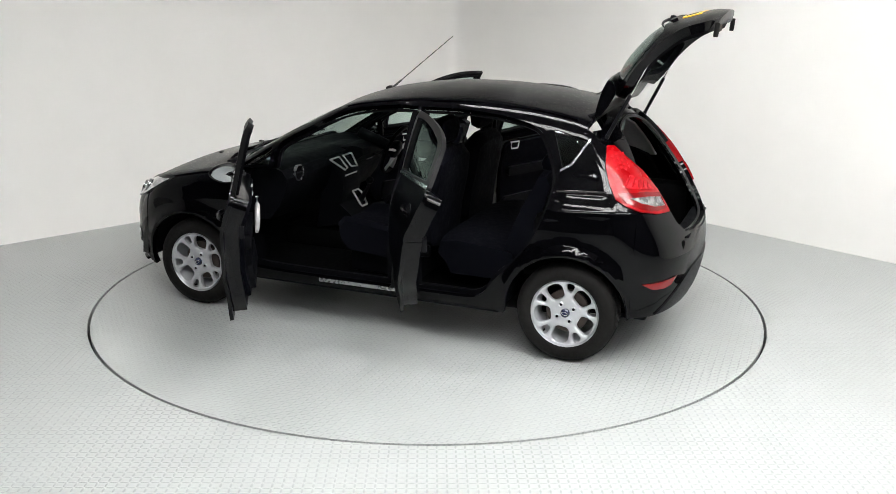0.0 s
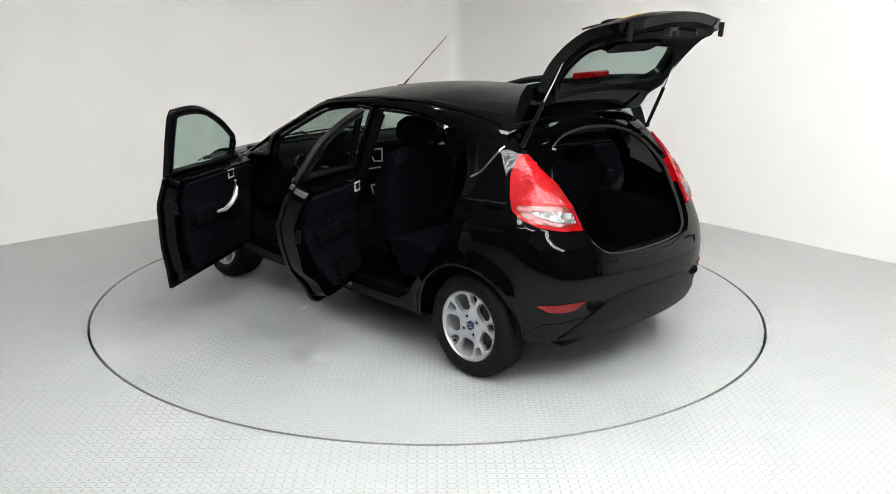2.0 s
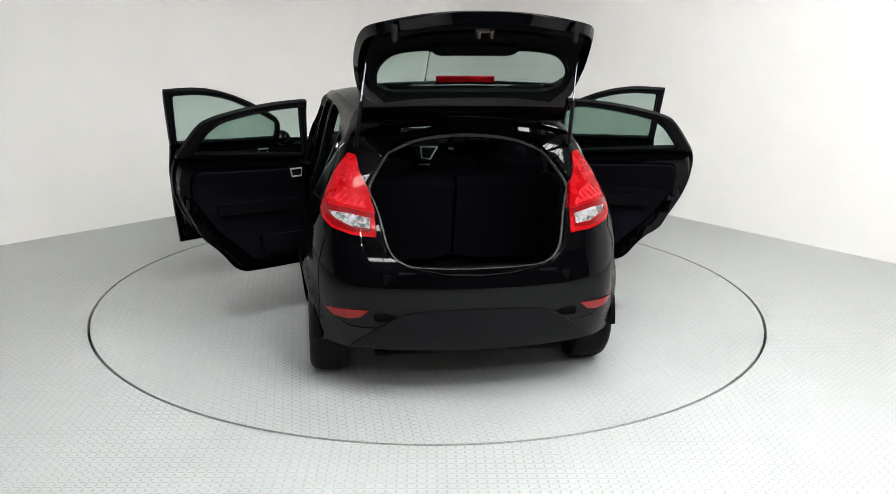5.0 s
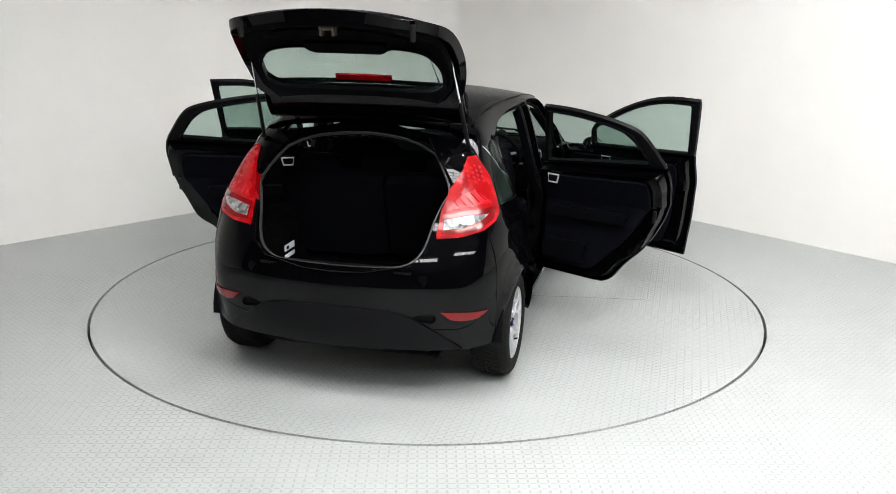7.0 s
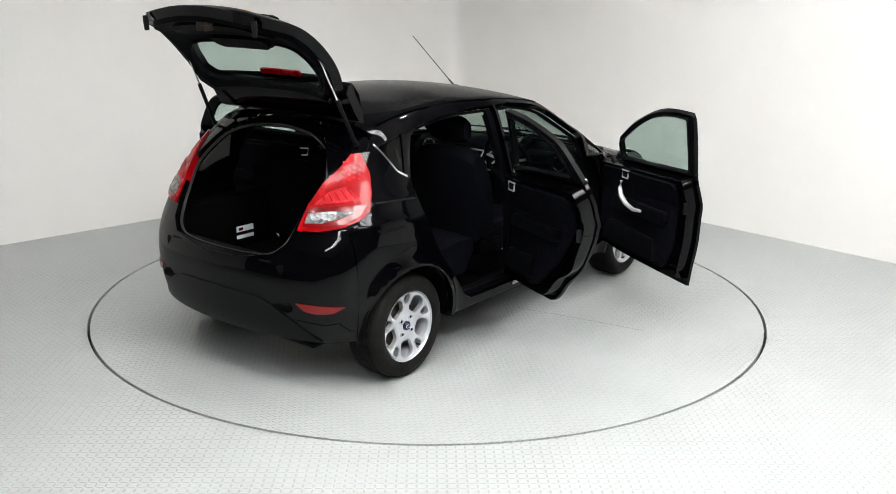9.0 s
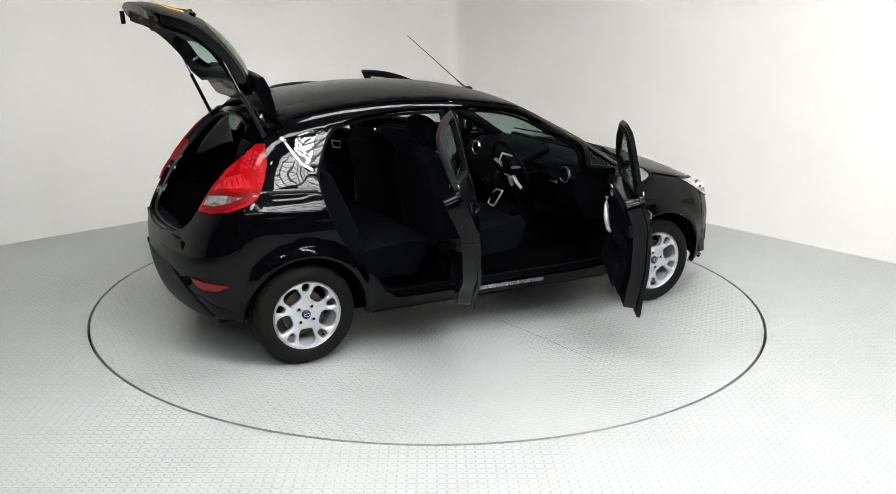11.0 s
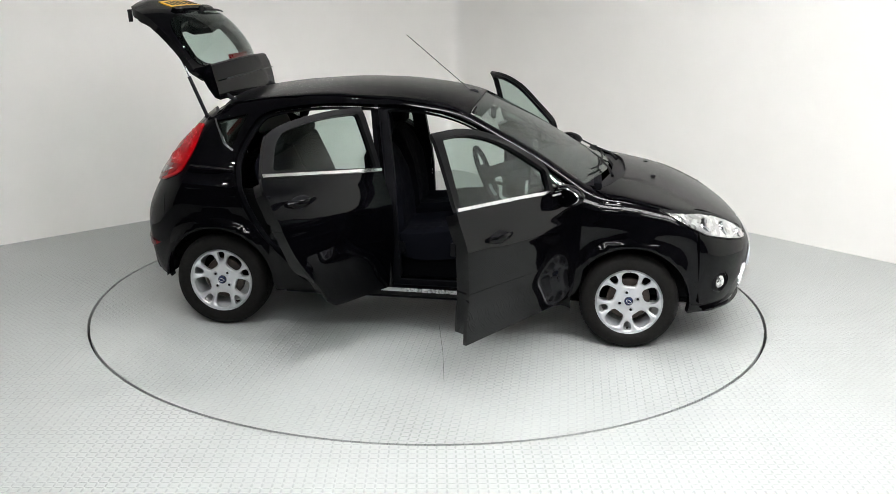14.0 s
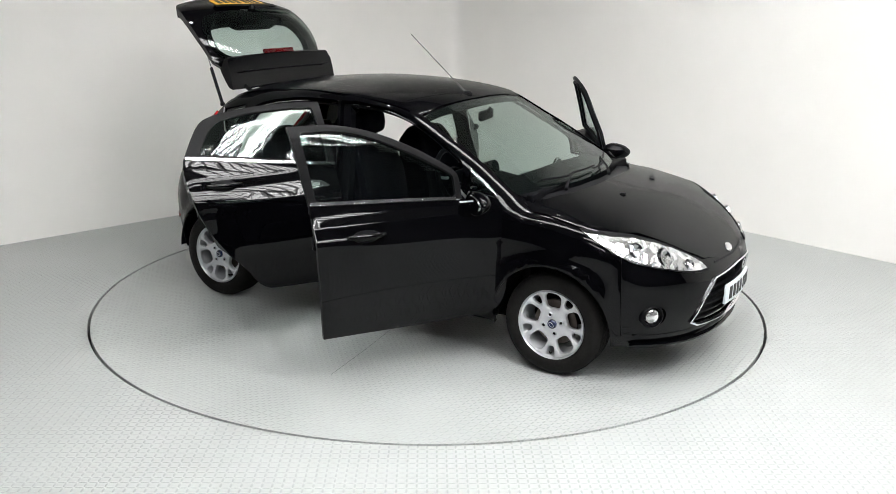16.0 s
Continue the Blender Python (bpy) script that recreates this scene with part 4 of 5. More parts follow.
def handle(d, s, h, x0, x1, z):
    q = on_side(np.array([(x0 + (x1 - x0) * k / 8, z) for k in range(9)]))
    bm = bmesh.new()
    add_tube(bm, [(p[0], s * (p[1] + 0.012 + 0.022 * math.sin(math.pi * k / 8)), p[2]) for k, p in enumerate(q)], [0.010, 0.014, 0.016, 0.017, 0.017, 0.017, 0.016, 0.014, 0.010], 10, (0.7, 1.0))
    part("door_handle", shifted(bm, h), PAINT, d)
    m = (x0 + x1) / 2
    part("handle_recess", shifted(shell([(m + 0.075 * math.cos(t), z - 0.004 + 0.032 * math.sin(t)) for t in [2 * math.pi * k / 20 for k in range(20)]], [], on_side, 0.03, 0.006, 0.003, s), h), PAINT_DARK, d)


def latch(d, s, h, x, z):
    y = float(on_side(np.array([(x, z)]))[0][1]) - 0.126
    bm = bmesh.new()
    w, t = 0.042, 0.024
    ring = [(-w, t), (w * 0.9, t), (w * 0.75, -t), (-w * 0.7, -t)]
    add_tube(bm, [(x + a, s * y, z + b) for a, b in ring + ring[:1]], 0.0055, 8)
    part("door_latch", shifted(bm, h), SILVER, d, "silver inner door release")
    bm = bmesh.new()
    add_box(bm, (x, s * (y + 0.004), z), (0.07, 0.010, 0.040), 0.004)
    part("latch_cup", shifted(bm, h), INNER, d)


def trim(d, s, h, outer, arm, pocket):
    part("door_trim", shifted(shell(rounded(outer, 0.05), [], on_side, 0.05, 0.022, -0.094, s), h), FABRIC, d, "black fabric door trim")
    part("armrest", shifted(shell(rounded(arm, 0.03), [], on_side, 0.05, 0.05, -0.10, s), h), INNER, d)
    part("door_pocket", shifted(shell(rounded(pocket, 0.03), [], on_side, 0.05, 0.04, -0.105, s), h), INNER, d)


def mirror(d, s, h):
    """Wing mirror: a rounded teardrop shell on a stalk, with its glass facing back."""
    bm = bmesh.new()
    bmesh.ops.create_uvsphere(bm, u_segments=28, v_segments=18, radius=1.0)
    for v in bm.verts:
        x, y, z = v.co
        k = 1.0 - 0.22 * y
        v.co = Vector((0.074 * x if x > 0 else 0.022 * x, 0.100 * y, 0.062 * z * k + 0.012 * (x if x > 0 else 0)))
    c = (0.685, s * 0.858, 0.948)
    for v in bm.verts:
        v.co = Vector((v.co.x + c[0], s * v.co.y + c[1], v.co.z + c[2]))
    bmesh.ops.recalc_face_normals(bm, faces=bm.faces)
    m = part("wing_mirror", shifted(bm, h), PAINT, d, "glossy black wing mirror")
    bm = bmesh.new()
    add_lathe(bm, [(0.0, -0.0235), (0.94, -0.0225), (1.0, -0.019), (1.0, -0.010)], 32, "x")
    for v in bm.verts:
        k = 1.0 - 0.2 * v.co.y
        v.co = Vector((v.co.x + c[0], s * v.co.y * 0.082 + c[1], v.co.z * 0.049 * k + c[2]))
    bmesh.ops.recalc_face_normals(bm, faces=bm.faces)
    part("mirror_glass", shifted(bm, h), MIRROR, m)
    bm = bmesh.new()
    add_tube(bm, [(0.715, s * 0.745, 0.938), (0.705, s * 0.79, 0.940), (0.695, s * 0.85, 0.948)], [0.035, 0.028, 0.03], 12, (1.2, 0.7))
    part("mirror_foot", shifted(bm, h), PAINT_DARK, m)
    # bright trim line on the door at the mirror's base
    part("mirror_base_strip", shifted(strip([(0.62, 0.955), (0.80, 0.953)], on_side, 0.008, 0.006, 0.003, s), h), SILVER, m)


# ---- tailgate ----
HATCH = (-1.28, 0.0, 1.365)


GATE = [(0.00, -1.44, 1.335, -1.40, 1.235, 0.530), (0.12, -1.56, 1.300, -1.55, 1.180, 0.578), (0.25, -1.67, 1.235, -1.66, 1.110, 0.590), (0.38, -1.77, 1.150, -1.75, 1.030, 0.582), (0.50, -1.84, 1.050, -1.815, 0.950, 0.560), (0.62, -1.885, 0.940, -1.85, 0.870, 0.525), (0.73, -1.918, 0.840, -1.865, 0.805, 0.478), (0.81, -1.922, 0.765, -1.85, 0.765, 0.430)]
GATE_F = [smooth_curve([(r[0], r[k]) for r in GATE]) for k in range(1, 6)]


def on_gate(uv):
    """The tailgate's own skin: u from -1 to 1 across, v metres down from the hinge."""
    u, v = uv[:, 0], uv[:, 1]
    cx, cz, ex, ez, w = (f(v) for f in GATE_F)
    k = np.abs(u) ** 2.4
    return np.stack([cx + (ex - cx) * k, u * w, cz + (ez - cz) * k], 1)


def gate_normals(uv):
    d = 1e-3
    a = on_gate(uv + (d, 0)) - on_gate(uv - (d, 0))
    lo, hi = uv.copy(), uv.copy()
    lo[:, 1] = np.clip(lo[:, 1] - d, 0, 0.81)
    hi[:, 1] = np.clip(hi[:, 1] + d, 0, 0.81)
    n = np.cross(a, on_gate(hi) - on_gate(lo))
    n = n / np.maximum(np.linalg.norm(n, axis=1, keepdims=True), 1e-12)
    return n * np.where(n[:, :1] > 0, -1, 1)


def gate(outline, holes, thick, lift, step=0.035):
    return shifted(shell(outline, holes, on_gate, step, thick, lift, 1, 0.57, norm=gate_normals), HATCH)


def both(half):
    return half + [(-u, v) for u, v in half[::-1] if u > 1e-6]


def tailgate():
    h = HATCH
    edge = both([(0.0, 0.0), (0.9, 0.0), (1.0, 0.05), (1.0, 0.55), (0.99, 0.64), (0.96, 0.70), (0.90, 0.755), (0.78, 0.79), (0.5, 0.804), (0.0, 0.808)])
    win = flowing(both([(0.0, 0.050), (0.55, 0.055), (0.80, 0.072), (0.87, 0.12), (0.86, 0.22), (0.80, 0.31), (0.70, 0.372), (0.43, 0.385), (0.38, 0.368), (0.33, 0.348), (0.0, 0.345)]), 2, 60)
    skin = both([(0.0, 0.045), (0.6, 0.050), (0.88, 0.062), (0.94, 0.12), (0.93, 0.24), (0.87, 0.36), (0.76, 0.43), (0.3, 0.455), (0.0, 0.46)])
    t = part("tailgate", gate(edge, [win], 0.05, 0.0), PAINT, car, "raised glossy black tailgate")
    t.matrix_basis = pose(h[0], h[1], h[2], 0, 85.5, 0)
    part("rear_window", gate(flowing(skin, 2, 70), [], 0.004, 0.005), GLASS, t, "clear rear window")
    lin = both([(0.0, 0.015), (0.85, 0.02), (0.93, 0.08), (0.93, 0.60), (0.88, 0.70), (0.78, 0.765), (0.0, 0.775)])
    part("inner_lining", gate(lin, [win], 0.028, -0.051), INNER, t, "black plastic tailgate lining")
    part("window_gasket", gate([(u * 1.03, 0.18 + (v - 0.18) * 1.05) for u, v in win], [win], 0.012, -0.080), INNER, t)
    part("wiper_motor_cover", gate(both([(0.0, 0.352), (0.30, 0.354), (0.35, 0.372), (0.38, 0.40), (0.38, 0.47), (0.0, 0.47)]), [], 0.03, -0.080), INNER, t)
    part("lining_pad", gate(both([(0.0, 0.49), (0.60, 0.49), (0.72, 0.53), (0.70, 0.62), (0.55, 0.68), (0.0, 0.69)]), [], 0.016, -0.080), INNER, t)
    q = on_gate(np.array([(0.0, 0.745)]))[0]
    bm = bmesh.new()
    add_box(bm, (q[0] + 0.085, 0, q[2] + 0.01), (0.03, 0.085, 0.05), 0.006)
    add_box(bm, (q[0] + 0.105, 0.03, q[2] + 0.005), (0.04, 0.014, 0.05), 0.004)
    add_box(bm, (q[0] + 0.105, -0.03, q[2] + 0.005), (0.04, 0.014, 0.05), 0.004)
    part("latch", shifted(bm, h), DISC, t, "steel tailgate latch")
    for s in (1, -1):
        bm = bmesh.new()
        q = on_gate(np.array([(s * 0.93, 0.77)]))[0]
        add_lathe(bm, [(0.0, 0.085), (0.012, 0.085), (0.014, 0.07), (0.014, 0.01)], 12, "x", (q[0], q[1], q[2]))
        part("rubber_stop", shifted(bm, h), RUBBER, t)
    # spoiler: a deep lip over the window, with end cheeks
    bm = bmesh.new()
    n = 24
    rows = []
    for i in range(n + 1):
        v = -1 + 2 * i / n
        y = 0.55 * v
        back = 0.012 * abs(v) ** 2.2
        drop = 0.026 * v * v
        end = 1 if i in (0, n) else 0
        prof = [(-1.285, 1.378), (-1.36, 1.372), (-1.45, 1.355), (-1.505, 1.338), (-1.512, 1.325), (-1.50, 1.305), (-1.46, 1.285), (-1.43, 1.28), (-1.36, 1.31), (-1.30, 1.345)]
        rows.append([bm.verts.new((x + back * (-1.28 - x) / 0.23 * 1.0, y * (1 - 0.04 * (x < -1.45)), z - drop)) for x, z in prof])
    for A, B in zip(rows, rows[1:]):
        for k in range(len(A)):
            bm.faces.new((A[k], A[(k + 1) % len(A)], B[(k + 1) % len(A)], B[k]))
    bm.faces.new(rows[0])
    bm.faces.new(rows[-1][::-1])
    bmesh.ops.recalc_face_normals(bm, faces=bm.faces)
    sp = part("spoiler", shifted(bm, h), PAINT, t, "black roof spoiler")
    bm = bmesh.new()
    add_box(bm, (-1.405, 0, 1.374), (0.008, 0.92, 0.004))
    part("spoiler_groove", shifted(bm, h), PAINT_DARK, sp)
    part("brake_light", gate([(-0.27, 0.070), (0.27, 0.070), (0.27, 0.098), (-0.27, 0.098)], [], 0.016, 0.0), RED, t, "red high brake light")
    # plate, handle strip, wiper on the outside
    pl = part("number_plate", gate([(-0.46, 0.545), (0.46, 0.545), (0.46, 0.655), (-0.46, 0.655)], [], 0.010, 0.005), PLATE_Y, t, "yellow number plate with black bars")
    for k in range(7):
        u = -0.40 + k * 0.108 + (0.04 if k > 3 else 0)
        part("plate_mark", gate([(u, 0.565), (u + 0.07, 0.565), (u + 0.07, 0.635), (u, 0.635)], [], 0.003, 0.007), PLATE_INK, pl)
    part("handle_strip", gate([(-0.55, 0.485), (0.0, 0.475), (0.55, 0.485), (0.55, 0.52), (0.0, 0.515), (-0.55, 0.52)], [], 0.02, 0.018), PAINT, t)
    q = on_gate(np.array([(0.0, 0.46)]))[0]
    bm = bmesh.new()
    add_lathe(bm, [(0.0, -0.040), (0.016, -0.036), (0.020, -0.02), (0.024, 0.0)], 16, "x", (q[0], 0, q[2]))
    add_tube(bm, [tuple(on_gate(np.array([(u, 0.45 - 0.03 * u)]))[0] + np.array((-0.018, 0, 0.012))) for u in (0.0, 0.2, 0.4, 0.6, 0.75)], [0.010, 0.008, 0.007, 0.006, 0.004], 8)
    part("rear_wiper", shifted(bm, h), PAINT_DARK, t)
    # gas struts belong to the car
    for s in (1, -1):
        a, b = Vector((-1.376, s * 0.570, 1.27)), Vector((-1.59, s * 0.528, 1.722))
        st = bmesh.new()
        add_tube(st, [a, a + (b - a) * 0.52], 0.011, 12)
        add_lathe(st, [(0.0, -0.014), (0.012, -0.012), (0.014, 0), (0.012, 0.012), (0.0, 0.014)], 12, "y", tuple(a))
        g = part("gas_strut", st, PAINT_DARK, car, "black gas strut")
        st = bmesh.new()
        add_tube(st, [a + (b - a) * 0.5, b], 0.0048, 10)
        part("piston_rod", st, CHROME, g, "bright steel piston rod")
        st = bmesh.new()
        add_lathe(st, [(0.0, -0.016), (0.014, -0.012), (0.016, 0), (0.014, 0.012), (0.0, 0.016)], 12, "y", tuple(b))
        part("strut_end", st, PAINT_DARK, g)
        # hinge arms
        bm = bmesh.new()
        add_tube(bm, [(-1.22, s * 0.43, 1.35), (-1.27, s * 0.43, 1.372), (-1.31, s * 0.43, 1.40)], 0.014, 8)
        part("tailgate_hinge", bm, PAINT_DARK, car)


# ---- wheels ----
def opening(a, mid, long, wide, flare, n=24):
    """A rounded four-sided hole of a wheel, wider towards the rim: a its bearing, mid its distance from the hub."""
    out = []
    for k in range(n):
        u = 2 * math.pi * k / n
        c, d = math.cos(u), math.sin(u)
        c, d = math.copysign(abs(c) ** 0.62, c), math.copysign(abs(d) ** 0.62, d)
        r, w = mid + long * c, (wide + flare * c) * d
        r -= 0.5 * w * w / mid
        out.append((r * math.cos(a) - w * math.sin(a), r * math.sin(a) + w * math.cos(a)))
    return out


def wheels():
    def wheel(s):
        w = bmesh.new()
        add_lathe(w, [(0.0, 0.03), (0.06, 0.03), (0.065, 0.0), (0.125, -0.005), (0.128, -0.02), (0.0, -0.02)], 40, "y")
        for v in w.verts:
            v.co.y = s * v.co.y - s * 0.055
        bmesh.ops.recalc_face_normals(w, faces=w.faces)
        hub = part("wheel", w, DISC, car, "silver alloy wheel with black tyre")
        bm = bmesh.new()
        prof = [(0.192, 0.0), (0.200, 0.012), (0.215, 0.020), (0.238, 0.022), (0.262, 0.016), (0.278, 0.004), (0.286, -0.012), (0.289, -0.030), (0.289, -0.095), (0.289, -0.150), (0.286, -0.165), (0.278, -0.178), (0.24, -0.192), (0.195, -0.185)]
        add_lathe(bm, [(r, s * a) for r, a in prof], 72, "y")
        part("tyre", bm, RUBBER, hub, "black road tyre")
        bm = bmesh.new()
        for k in range(60):
            a = 2 * math.pi * k / 60
            for row, sk in ((-0.045, 0.35), (-0.085, -0.35), (-0.125, 0.35)):
                add_box(bm, (0.2885 * math.cos(a + row), s * row, 0.2885 * math.sin(a + row)), (0.006, 0.032, 0.021), 0, Matrix.Rotation(-a - row, 3, "Y").to_4x4() @ Matrix.Rotation(sk, 4, "X"))
        part("tread", bm, RUBBER, hub)["kind"] = "stuff"
        bm = bmesh.new()
        add_lathe(bm, [(r, s * a) for r, a in [(0.178, -0.16), (0.170, -0.10), (0.176, -0.03), (0.186, -0.010), (0.193, 0.004), (0.197, 0.010), (0.200, 0.006), (0.199, -0.004), (0.196, -0.05), (0.196, -0.16)]], 64, "y")
        part("rim", bm, ALLOY, hub, "silver alloy rim")
        # face with five broad forked spokes: a disc with holes
        n = 120
        holes = []
        for k in range(5):
            a = 2 * math.pi * k / 5 + math.pi / 2 + math.pi / 5
            holes.append(opening(a, 0.133, 0.047, 0.048, 0.008))
            holes.append(opening(a + math.pi / 5, 0.154, 0.027, 0.022, 0.006))

        def face(uv):
            r = np.hypot(uv[:, 0], uv[:, 1])
            dep = np.where(r < 0.055, -0.012, np.where(r < 0.14, -0.012 + 0.02 * ((r - 0.055) / 0.085) ** 2 * 0.5, -0.002 + 0.006 * np.clip((r - 0.14) / 0.04, 0, 1)))
            return np.stack([uv[:, 0], dep, uv[:, 1]], 1)
        outer = [(0.188 * math.cos(2 * math.pi * k / 64), 0.188 * math.sin(2 * math.pi * k / 64)) for k in range(64)]
        bm = flat_shell(outer, holes, face, 0.010, 0.026, s)
        part("spoke_face", bm, ALLOY, hub, "silver forked spokes")
        bm = bmesh.new()
        add_lathe(bm, [(r, s * a) for r, a in [(0.0, 0.004), (0.020, 0.003), (0.025, -0.002), (0.027, -0.014)]], 24, "y")
        cap = part("centre_cap", bm, CAP_BLUE, hub, "dark blue centre cap with a silver oval")
        bm = bmesh.new()
        add_tube(bm, [(0.017 * math.cos(t), s * 0.0045, 0.009 * math.sin(t)) for t in [2 * math.pi * k / 20 for k in range(21)]], 0.0013, 6)
        part("cap_oval", bm, SILVER, cap)
        for k in range(4):
            a = math.pi / 4 + k * math.pi / 2 + 0.12
            c = (0.054 * math.cos(a), 0, 0.054 * math.sin(a))
            bm = bmesh.new()
            add_lathe(bm, [(r, s * v) for r, v in [(0.0085, -0.012), (0.010, -0.006), (0.0125, -0.004), (0.0145, -0.006), (0.0155, -0.014)]], 16, "y", c)
            seat = part("bolt_seat", bm, ALLOY, hub)
            bm = bmesh.new()
            add_lathe(bm, [(r, s * v) for r, v in [(0.0, -0.006), (0.006, -0.006), (0.0085, -0.009), (0.009, -0.014)]], 6, "y", c)
            part("wheel_bolt", bm, PAINT_DARK, seat)
        bm = bmesh.new()
        a = math.radians(-54)
        add_tube(bm, [(0.168 * math.cos(a), s * -0.02, 0.168 * math.sin(a)), (0.165 * math.cos(a), s * 0.002, 0.165 * math.sin(a)), (0.155 * math.cos(a), s * 0.010, 0.155 * math.sin(a))], [0.006, 0.005, 0.004], 8)
        part("tyre_valve", bm, RUBBER, hub)
        return hub
    for s in (1, -1):
        w = wheel(s)
        w.matrix_basis = pose(-1.2445, s * 0.812, 0.2895, 0, -9 if s > 0 else 0, 0)
        copy_thing(w, pose(1.2445, s * 0.812, 0.2895, 0, 26 if s > 0 else 36, 0))


def flat_shell(outline, holes, place, step, thick, s):
    loops = [list(outline)] + [list(h) for h in holes]
    pts, edges = [], []
    for lp in loops:
        n0 = len(pts)
        pts += lp
        edges += [(n0 + i, n0 + (i + 1) % len(lp)) for i in range(len(lp))]
    P = np.array(pts)
    g = np.arange(-0.19, 0.19, step)
    grid = np.array([(x, y) for x in g for y in g])
    ok = inside(P[:len(loops[0])], grid)
    for h in loops[1:]:
        ok &= ~inside(np.array(h), grid)
    grid = grid[ok]
    grid = grid[np.min(np.hypot(grid[:, None, 0] - P[None, :, 0], grid[:, None, 1] - P[None, :, 1]), 1) > step * 0.5]
    vs, es, fs = delaunay_2d_cdt([Vector(p) for p in pts] + [Vector(q) for q in grid], edges, [], 0, 1e-7)[:3]
    V = np.array([tuple(v) for v in vs])
    F = np.array([f for f in fs if len(f) == 3])
    cen = V[F].mean(1)
    ok = inside(np.array(loops[0]), cen)
    for h in loops[1:]:
        ok &= ~inside(np.array(h), cen)
    F = F[ok]
    A = place(V)
    # edges of the openings fall away, so that the spokes read rounded
    hole_pts = np.array([q for h in loops[1:] for q in h])
    dist = np.min(np.hypot(V[:, None, 0] - hole_pts[None, :, 0], V[:, None, 1] - hole_pts[None, :, 1]), 1)
    A[:, 1] -= 0.006 * np.clip(1 - dist / 0.012, 0, 1) ** 2
    B = A.copy()
    B[:, 1] -= thick
    A[:, 1] *= s
    B[:, 1] *= s
    bm = bmesh.new()
    va = [bm.verts.new(a) for a in A]
    vb = [bm.verts.new(b) for b in B]
    cnt = set()
    for f in F:
        bm.faces.new([va[i] for i in f])
        bm.faces.new([vb[i] for i in f[::-1]])
        cnt |= {(f[0], f[1]), (f[1], f[2]), (f[2], f[0])}
    for i, j in cnt:
        if (j, i) not in cnt:
            bm.faces.new((va[j], va[i], vb[i], vb[j]))
    bmesh.ops.recalc_face_normals(bm, faces=bm.faces)
    return bm


doors()
tailgate()
wheels()


# ---- cabin ----
def sweep_y(bm, prof, y0, y1, n=12, bow=0.0, pinch=0.0, crown=0.0):
    """A closed (x, z) profile carried across from y0 to y1; bow moves its middle forward, pinch shrinks its ends."""
    rows = []
    cx, cz = sum(p[0] for p in prof) / len(prof), sum(p[1] for p in prof) / len(prof)
    for i in range(n + 1):
        v = -1 + 2 * i / n
        y = (y0 + y1) / 2 + (y1 - y0) / 2 * v
        k = 1 - pinch * abs(v) ** 5
        rows.append([bm.verts.new((cx + (x - cx) * k + bow * (1 - v * v), y, cz + (z - cz) * k + crown * (1 - v * v))) for x, z in prof])
    for A, B in zip(rows, rows[1:]):
        for k in range(len(A)):
            bm.faces.new((A[k], A[(k + 1) % len(A)], B[(k + 1) % len(A)], B[k]))
    bm.faces.new(rows[0][::-1])
    bm.faces.new(rows[-1])
    bmesh.ops.recalc_face_normals(bm, faces=bm.faces)


